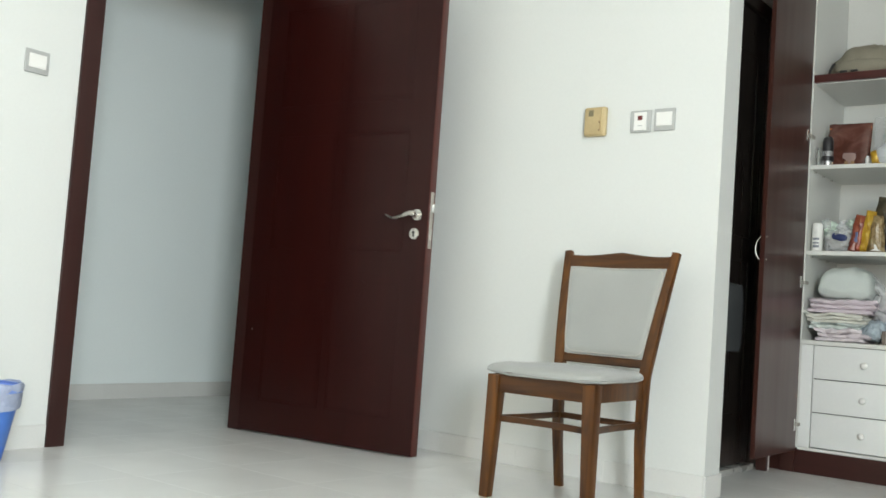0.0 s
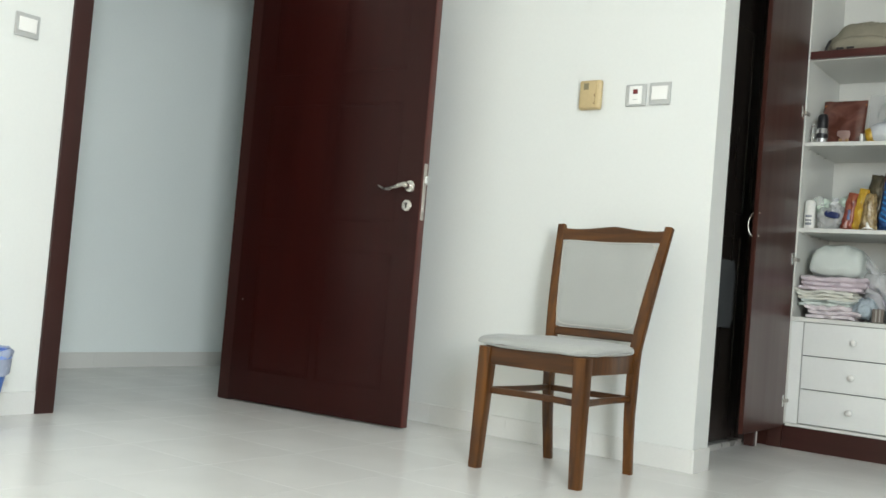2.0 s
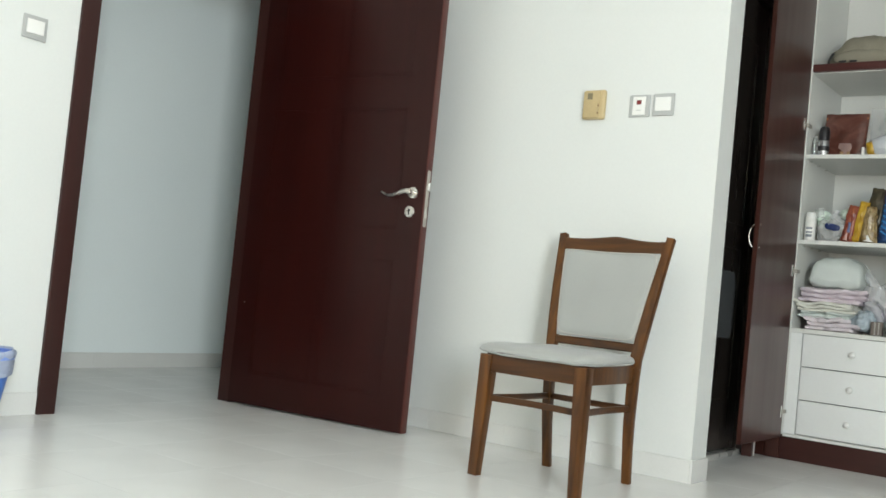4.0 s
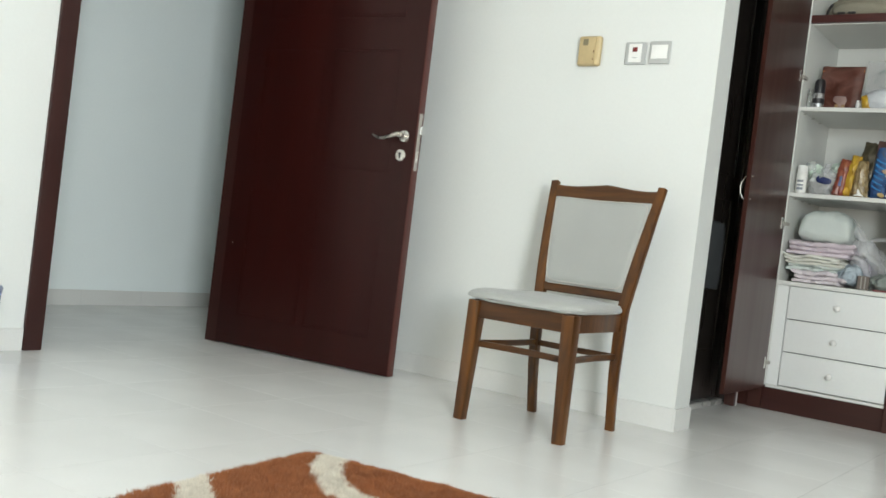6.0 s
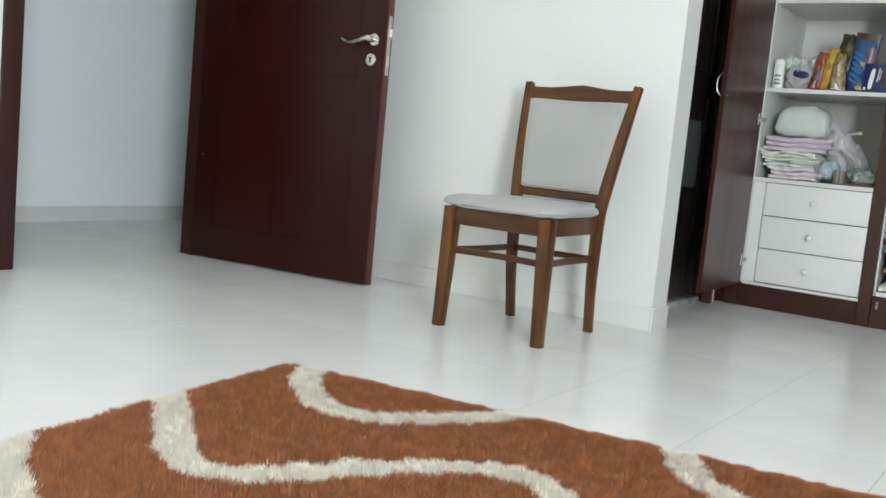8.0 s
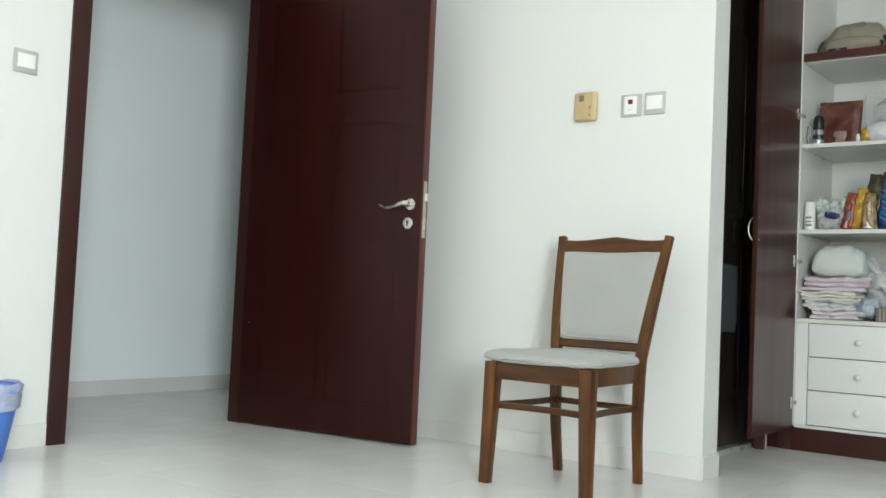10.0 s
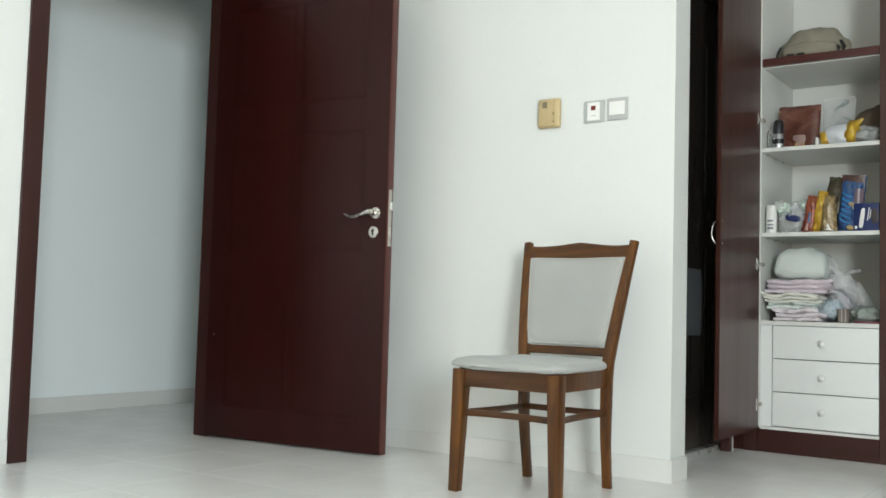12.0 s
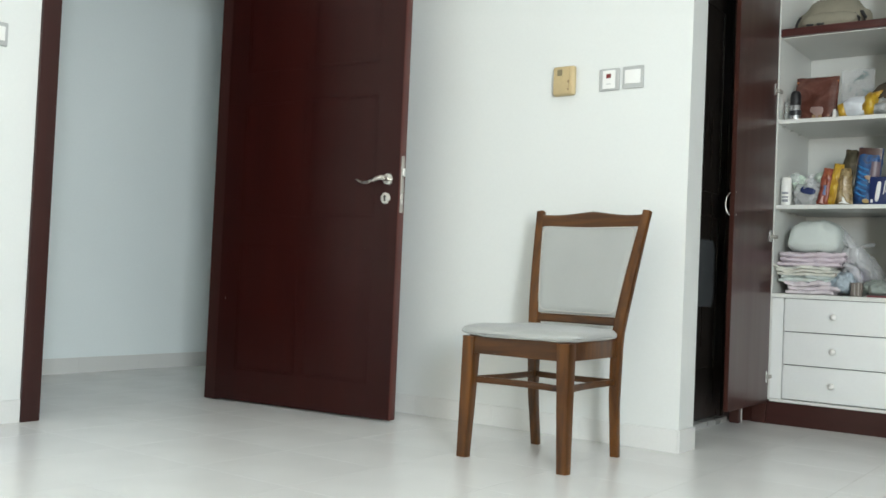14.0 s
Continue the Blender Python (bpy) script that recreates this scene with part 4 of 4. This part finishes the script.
single("grey_packet", crumple(0.14, 0.11, 0.08, 11, 0.3), stuff_mat("grey_film", (0.30, 0.31, 0.30), 0.3, bump=0.25, vary=0.3), "crumpled grey plastic packet on the shelf", "packet", pose(-0.952, Y + 0.10, Z2 + 0.001), smooth=60)
cap = thing("cloth_cap", "brown cloth cap lying behind the packets", "cap", pose(-0.935, Y + 0.26, Z2 + 0.001))
part("crown", soft(0.22, 0.20, 0.20, 14, 0.14, 2.5, 1.0, 36), stuff_mat("brown_cloth", (0.10, 0.075, 0.05), 0.9, fine=300, bump=0.3), cap, smooth=60)
part("brim", soft(0.12, 0.12, 0.03, 15, 0.06, 2.5, 0.6, 24), stuff_mat("brown_brim", (0.08, 0.06, 0.04), 0.9), cap, at=pose(-0.02, -0.09, 0.05, 12), smooth=60)

# third shelf
sp = thing("spray_can", "white spray can with a white cap", "can", pose(-1.358, Y + 0.05, Z1 + 0.001))
part("can", lathe([(0.022, 0), (0.0245, 0.003), (0.0245, 0.098), (0.022, 0.102)], 24), WHITE, sp)
part("cap", lathe([(0.0238, 0.1022), (0.0238, 0.122), (0.020, 0.131), (0.010, 0.134)], 24), WHITE, sp)
for z0, hh in ((0.052, 0.010), (0.034, 0.008), (0.016, 0.012)):
    bm = bmesh.new()
    ns = 7
    v0 = [bm.verts.new((0.0249 * math.sin(a), -0.0249 * math.cos(a), z0 + d)) for d in (0, hh) for a in [radians(-35 + 70 * i / (ns - 1)) for i in range(ns)]]
    for i in range(ns - 1):
        bm.faces.new((v0[i], v0[i + 1], v0[ns + i + 1], v0[ns + i]))
    part("label_bar", bm, stuff_mat("grey_text", (0.22, 0.24, 0.27), 0.5), sp)
pb = thing("carrier_bag", "knotted white carrier bag with blue and green print", "bag", pose(-1.268, Y + 0.07, Z1 + 0.001))
part("bag_body", crumple(0.118, 0.10, 0.105, 21, 0.3), FILM_W, pb, smooth=50)
part("blue_print", soft(0.07, 0.022, 0.032, 22, 0.12, 4.0, 0.6, 20), NAVY, pb, at=pose(0.012, -0.042, 0.05, 0, 14), smooth=60)
for k, (x0, y0, z0, w_, h_, an) in enumerate(((-0.03, 0.012, 0.07, 0.06, 0.075, -14), (0.02, 0.015, 0.075, 0.075, 0.07, 16), (0.045, -0.005, 0.115, 0.04, 0.05, 40), (-0.045, 0.0, 0.10, 0.045, 0.05, -20))):
    part("bag_ear", crumple(w_, 0.05, h_, 23 + k, 0.5), FILM_W if k % 2 else stuff_mat("green_print_film", (0.50, 0.60, 0.52), 0.3, alpha=0.85, vary=0.3, scale=40), pb, at=pose(x0, y0, z0, 0, an), smooth=45)
kt = thing("sauce_packet", "red sauce packet leaning on its neighbours", "packet", pose(-1.192, Y + 0.05, Z1 + 0.002, 0, 9, 0))
part("packet", pouch(0.056, 0.17, 0.036, 31, 14, 24, 0.006, 0.15), REDP, kt, smooth=60)
part("blue_panel", bent_patch(0.036, 0.045, 0.019), stuff_mat("slate_blue_print", (0.09, 0.13, 0.26), 0.35), kt, at=pose(0, 0, 0.045))
# Pale pink patch paints a shine low on the packet.
part("shine_panel", bent_patch(0.026, 0.034, 0.0195), stuff_mat("pink_shine", (0.45, 0.27, 0.24), 0.35), kt, at=pose(-0.004, 0, 0.006))
yl = thing("noodle_packet", "yellow packet standing upright", "packet", pose(-1.147, Y + 0.055, Z1 + 0.002, 0, 7, 0))
part("packet", pouch(0.066, 0.19, 0.038, 33, 14, 24, 0.005, 0.35), YEL, yl, smooth=60)
part("brown_panel", bent_patch(0.018, 0.135, 0.0175), stuff_mat("brown_strip", (0.22, 0.12, 0.02), 0.35), yl, at=pose(0.022, 0.004, 0.02))
gd = thing("nut_packet", "gold tinted clear packet of dry food", "packet", pose(-1.098, Y + 0.04, Z1 + 0.002, 0, 3, 0))
part("packet", pouch(0.080, 0.165, 0.05, 35, 16, 24, 0.006, 0.5), GOLD, gd, smooth=60)
part("white_label", bent_patch(0.05, 0.04, 0.0245), WHITE, gd, at=pose(0.004, 0, 0.004))
single("olive_packet", pouch(0.104, 0.256, 0.05, 37, 16, 26, 0.005, 0.22), OLIVE, "tall dark olive foil packet", "packet", pose(-1.092, Y + 0.095, Z1 + 0.002, 0, 6, 0), smooth=60)
bl = thing("chips_packet", "tall blue and brown chips packet", "packet", pose(-1.012, Y + 0.065, Z1 + 0.002, 0, 5, 0))
part("packet", pouch(0.104, 0.258, 0.06, 41, 20, 28, 0.006), BLUEP, bl, smooth=60)
part("brown_top", bent_patch(0.100, 0.078, 0.015), BROWNP, bl, at=pose(0, -0.006, 0.178))
part("brown_panel", bent_patch(0.058, 0.095, 0.031), stuff_mat("mauve_print", (0.14, 0.10, 0.12), 0.35), bl, at=pose(0.022, 0, 0.10))
for x0, z0, w_, h_, c_ in ((0.004, 0.112, 0.030, 0.020, (0.42, 0.30, 0.20)), (0.016, 0.098, 0.014, 0.016, (0.5, 0.48, 0.44)), (0.006, 0.006, 0.030, 0.022, (0.42, 0.30, 0.12))):
    part("print_patch", soft(w_, 0.006, h_, 50 + int(z0 * 1000), 0.35, 9, 0.9, 18), stuff_mat("print_patch", c_, 0.4), bl, at=pose(x0, -0.033, z0, 0, 18))
SKYINK = stuff_mat("sky_blue_print", (0.03, 0.20, 0.46), 0.3, vary=0.25, scale=60)
for k in range(6):
    z0 = 0.035 + 0.024 * k
    part("print_stripe", sweep([(-0.040, -0.0285, z0 + 0.018), (-0.018, -0.0325, z0 + 0.006), (0.004, -0.0335, z0)], (0.0012, 0.0042), 8), SKYINK, bl)
cb = thing("cookie_box", "blue cookie carton with plain white lettering shapes", "box", pose(-0.930, Y + 0.045, Z1 + 0.001, 0, 0, -3))
part("carton", block(-0.054, 0.054, -0.025, 0.025, 0, 0.124, bevel=0.003, seg=2), NAVY, cb)
part("wordmark", soft(0.019, 0.003, 0.092, 61, 0.05, 3, 0.6, 18), WHITE, cb, at=pose(-0.024, -0.0262, 0.012, 0, 8))
part("text_bar", block(-0.003, 0.001, -0.0265, -0.0255, 0.045, 0.105, m=pose(0, 0, 0, 0, 8)), WHITE, cb)
part("text_bar", block(0.006, 0.009, -0.0265, -0.0255, 0.055, 0.095, m=pose(0, 0, 0, 0, 8)), WHITE, cb)
part("printed_picture", soft(0.03, 0.003, 0.07, 63, 0.2, 5, 0.8, 18), stuff_mat("dark_cookie_print", (0.05, 0.04, 0.045), 0.4), cb, at=pose(0.036, -0.0258, 0.03))
part("corner_mark", block(-0.048, -0.038, -0.0265, -0.0255, 0.008, 0.022), WHITE, cb)

# lower compartment: folded towels, a pillow, carrier bags


def towel(w, d, h, seed, layers=2):
    """A carelessly folded towel: thin sheets lying on one another that share their dips, with wandering round edges."""
    bm = bmesh.new()
    rt = random.Random(seed)
    nx, ny = 26, 14
    lh = h / layers
    for k in range(layers):
        ox, oy, ws = rt.uniform(-0.010, 0.010), rt.uniform(-0.010, 0.010), rt.uniform(0.9, 1.03)
        g = {}
        for s in (0, 1):
            for j in range(ny + 1):
                for i in range(nx + 1):
                    u, v = 2 * i / nx - 1, 2 * j / ny - 1
                    e = max((1 - abs(u) ** 8) * (1 - abs(v) ** 8), 0) ** 0.5
                    q = Vector((u * 1.4 + seed, v * 1.4, 0))
                    x = u * w / 2 * ws + 0.024 * noise.noise(Vector((seed + k * 3.3, v * 3, 2.0))) * abs(u) + ox
                    y = v * d / 2 + 0.020 * noise.noise(Vector((u * 2.6, seed + k * 5.1, 4.0))) * abs(v) + oy
                    dip = 0.020 * noise.noise(q * 0.9) + 0.006 * noise.noise(q * 2.6 + Vector((0, 0, k * 0.5)))
                    mid = (k + 0.5) * lh + dip * (k + 1) / layers
                    z = mid + (s - 0.5) * lh * (0.55 + 0.8 * e) + 0.003 * noise.noise(Vector((u * 9, v * 9, k + seed))) - 0.004 * (0.5 - abs(noise.noise(Vector((u * 3.5 + k, v * 3.5, seed)))))
                    g[s, i, j] = bm.verts.new((x, y, max(z, 0.0005 + 0.001 * s)))
        for s in (0, 1):
            for j in range(ny):
                for i in range(nx):
                    bm.faces.new((g[s, i, j], g[s, i + 1, j], g[s, i + 1, j + 1], g[s, i, j + 1]))
        rim = [(i, 0) for i in range(nx)] + [(nx, j) for j in range(ny)] + [(i, ny) for i in range(nx, 0, -1)] + [(0, j) for j in range(ny, 0, -1)]
        for n_ in range(len(rim)):
            a, b = rim[n_], rim[(n_ + 1) % len(rim)]
            bm.faces.new((g[0, a[0], a[1]], g[1, a[0], a[1]], g[1, b[0], b[1]], g[0, b[0], b[1]]))
    return bm


for nm, args, m_, at, lab in (
        ("folded_towel", (0.225, 0.24, 0.062, 71, 3), PINKT, (-1.24, 0.0), "folded pale pink towel at the bottom of the pile"),
        ("folded_towel", (0.24, 0.24, 0.040, 75, 2), GREENT, (-1.262, 0.054), "folded pale green towel in the pile"),
        ("folded_towel", (0.255, 0.25, 0.048, 78, 3), CREAMT, (-1.258, 0.085), "folded cream towel in the pile"),
        ("folded_towel", (0.285, 0.25, 0.064, 82, 3), LILAC, (-1.238, 0.128), "folded lilac towel on top of the pile")):
    single(nm, towel(*args), m_, lab, "towel", pose(at[0], Y + 0.145, Z0 + 0.001 + at[1], 0, 0, 2), "towels in the wardrobe", smooth=60)
single("rolled_cloth", crumple(0.10, 0.17, 0.095, 91, 0.25), BLUET, "grey-blue bundled cloth beside the towel pile", "cloth", pose(-1.098, Y + 0.11, Z0 + 0.012, 0, 0, 0), smooth=60)
def small_pillow(w, d, h, seed):
    """A squashed square pillow: plump middle, thin sewn rim that waves."""
    bm = bmesh.new()
    n_ = 30
    g = {}
    for s in (0, 1):
        for j in range(n_ + 1):
            for i in range(n_ + 1):
                u, v = 2 * i / n_ - 1, 2 * j / n_ - 1
                plump = max((1 - abs(u) ** 3.2) * (1 - abs(v) ** 3.2), 0) ** 0.38
                pull = 1 - 0.10 * abs(u * v) ** 3
                fold = 0.10 * noise.noise(Vector((u * 1.8 + seed, v * 1.8, s))) + 0.05 * noise.noise(Vector((u * 5 + seed, v * 5, s + 3)))
                rim_z = 0.016 * noise.noise(Vector((u * 2.2, v * 2.2, seed)))
                z = h * 0.30 + rim_z + (0.70 * h * plump * (1 + fold) if s else -0.30 * h * plump)
                g[s, i, j] = bm.verts.new((u * w / 2 * pull, v * d / 2 * pull, z + 0.003 * s))
    for s in (0, 1):
        for j in range(n_):
            for i in range(n_):
                bm.faces.new((g[s, i, j], g[s, i + 1, j], g[s, i + 1, j + 1], g[s, i, j + 1]))
    ring = [(i, 0) for i in range(n_)] + [(n_, j) for j in range(n_)] + [(i, n_) for i in range(n_, 0, -1)] + [(0, j) for j in range(n_, 0, -1)]
    for a, b in zip(ring, ring[1:] + ring[:1]):
        bm.faces.new((g[0, a[0], a[1]], g[1, a[0], a[1]], g[1, b[0], b[1]], g[0, b[0], b[1]]))
    return bm


single("pillow", small_pillow(0.244, 0.28, 0.160, 95), MINT, "small mint coloured pillow lying on the towels", "pillow", pose(-1.240, Y + 0.175, Z0 + 0.186, 0, 3, 3), smooth=60)


cr = thing("plastic_bag", "crumpled clear plastic carrier bag stuffed in the corner", "bag", pose(-1.035, Y + 0.16, Z0 + 0.001))


def film_twist(path, w, seed):
    """A gathered length of bag film: a flattened tube drawn into long pleats."""
    pts = smooth_line3(path)
    bm = sweep(pts, lambda t: (w * (0.45 + 0.75 * math.sin(math.pi * (0.12 + 0.83 * t))), w * 0.5), 40)
    bm.normal_update()
    bmesh.ops.recalc_face_normals(bm, faces=bm.faces)
    off = Vector((seed * 1.3, seed * 2.1, seed * 0.7))
    for v in bm.verts:
        p = Vector((v.co.x, v.co.y, v.co.z * 0.35)) / w
        pleat = 0.55 - 1.9 * abs(noise.noise(p * 0.9 + off)) + 0.5 - 1.4 * abs(noise.noise(p * 2.1 - off))
        v.co += v.normal * pleat * 0.30 * w
        v.co.z = max(v.co.z, 0.001)
    return bm


def smooth_line3(path, n_=7):
    """A rounded line through points in space."""
    p = [Vector(q) for q in (path[0], *path, path[-1])]
    out = []
    for a, b, c, d in zip(p, p[1:], p[2:], p[3:]):
        for i in range(n_):
            t = i / n_
            out.append(0.5 * ((2 * b) + (c - a) * t + (2 * a - 5 * b + 4 * c - d) * t * t + (3 * b - a - 3 * c + d) * t ** 3))
    return out + [p[-1]]


for nm, w, seed, film_mat, way in (
        ("bag_handle", 0.026, 101, FILM_W, ((-0.112, 0.03, 0.305), (-0.075, 0.0, 0.262), (-0.030, -0.02, 0.212))),
        ("bag_ear", 0.013, 102, FILM, ((-0.030, -0.02, 0.205), (0.010, -0.02, 0.232), (0.050, 0.0, 0.240))),
        ("bag_side", 0.044, 103, FILM_W, ((-0.040, -0.02, 0.215), (-0.048, -0.04, 0.140), (-0.030, -0.02, 0.060), (-0.025, 0.0, 0.012))),
        ("bag_side", 0.038, 104, FILM_W, ((-0.020, 0.0, 0.210), (0.020, -0.02, 0.140), (0.045, -0.01, 0.070), (0.075, 0.0, 0.012))),
        ("bag_fold", 0.028, 105, FILM, ((0.020, 0.03, 0.180), (0.065, 0.02, 0.110), (0.100, 0.01, 0.050), (0.125, 0.0, 0.012)))):
    part(nm, film_twist(way, w, seed), film_mat, cr, smooth=50)
part("inner_wrap", soft(0.10, 0.11, 0.13, 107, 0.2, 3.0, 0.9, 30), stuff_mat("lilac_film", (0.50, 0.48, 0.54), 0.4), cr, at=pose(-0.030, 0.03, 0.02), smooth=50)
sm = thing("small_box", "small grey carton with pale stripes", "box", pose(-1.028, Y + 0.035, Z0 + 0.001))
part("carton", block(-0.024, 0.024, -0.014, 0.014, 0, 0.062, bevel=0.002), stuff_mat("grey_card", (0.17, 0.145, 0.125), 0.8), sm)
for x0 in (-0.006, 0.010):
    part("stripe", block(x0 - 0.003, x0 + 0.003, -0.0152, -0.0135, 0.004, 0.06), stuff_mat("pale_print", (0.36, 0.34, 0.31), 0.8), sm)
single("green_bag", crumple(0.14, 0.15, 0.075, 111, 0.35), stuff_mat("grey_green_film", (0.30, 0.34, 0.31), 0.3, alpha=0.85), "crumpled grey-green plastic bag", "bag", pose(-0.942, Y + 0.11, Z0 + 0.001), smooth=50)
single("red_folder", block(-0.055, 0.055, -0.09, 0.09, 0, 0.008, bevel=0.002), stuff_mat("dull_red_card", (0.20, 0.045, 0.05), 0.5), "flat dull red folder lying on the shelf", "folder", pose(-0.935, Y + 0.10, Z0 + 0.001, 0, 0, 6))

# the neighbouring section's linen
for k, (z0, h_, m_, lab) in enumerate(((0.391, 0.11, PINKT, "folded pale pink sheet on the shelf"), (0.503, 0.09, CREAMT, "folded cream sheet on the shelf"), (0.162, 0.075, CREAMT, "folded cream sheet on the cabinet floor"), (0.239, 0.06, stuff_mat("rust_pattern_cloth", (0.32, 0.17, 0.10), 0.9, scale=40, vary=0.6), "folded rust patterned cloth"), (0.301, 0.05, LILAC, "folded pale cloth on the pile"))):
    single("folded_sheet", towel(0.34, 0.3, h_, 120 + k * 5, 3 if h_ > 0.08 else 2), m_, lab, "linen", pose(-0.628, YW + 0.168, z0, 0, 0, 0), "linen in the neighbouring section", smooth=60)

# a towel added on the dark side door for a dim grey patch, its colour darkened as shade
GREYT = stuff_mat("shade_dark_towel", (0.055, 0.06, 0.063), 0.95, fine=400, bump=0.5)
hang = soft(0.24, 0.022, 0.30, 131, 0.08, 2.4, 0.3, 40)
single("hand_towel", hang, GREYT, "added hand towel on the dark leaf, its grey darkened as shade", "towel", pose(XB + 0.013, 4.14, 0.533, 0, 0, 90), smooth=60)
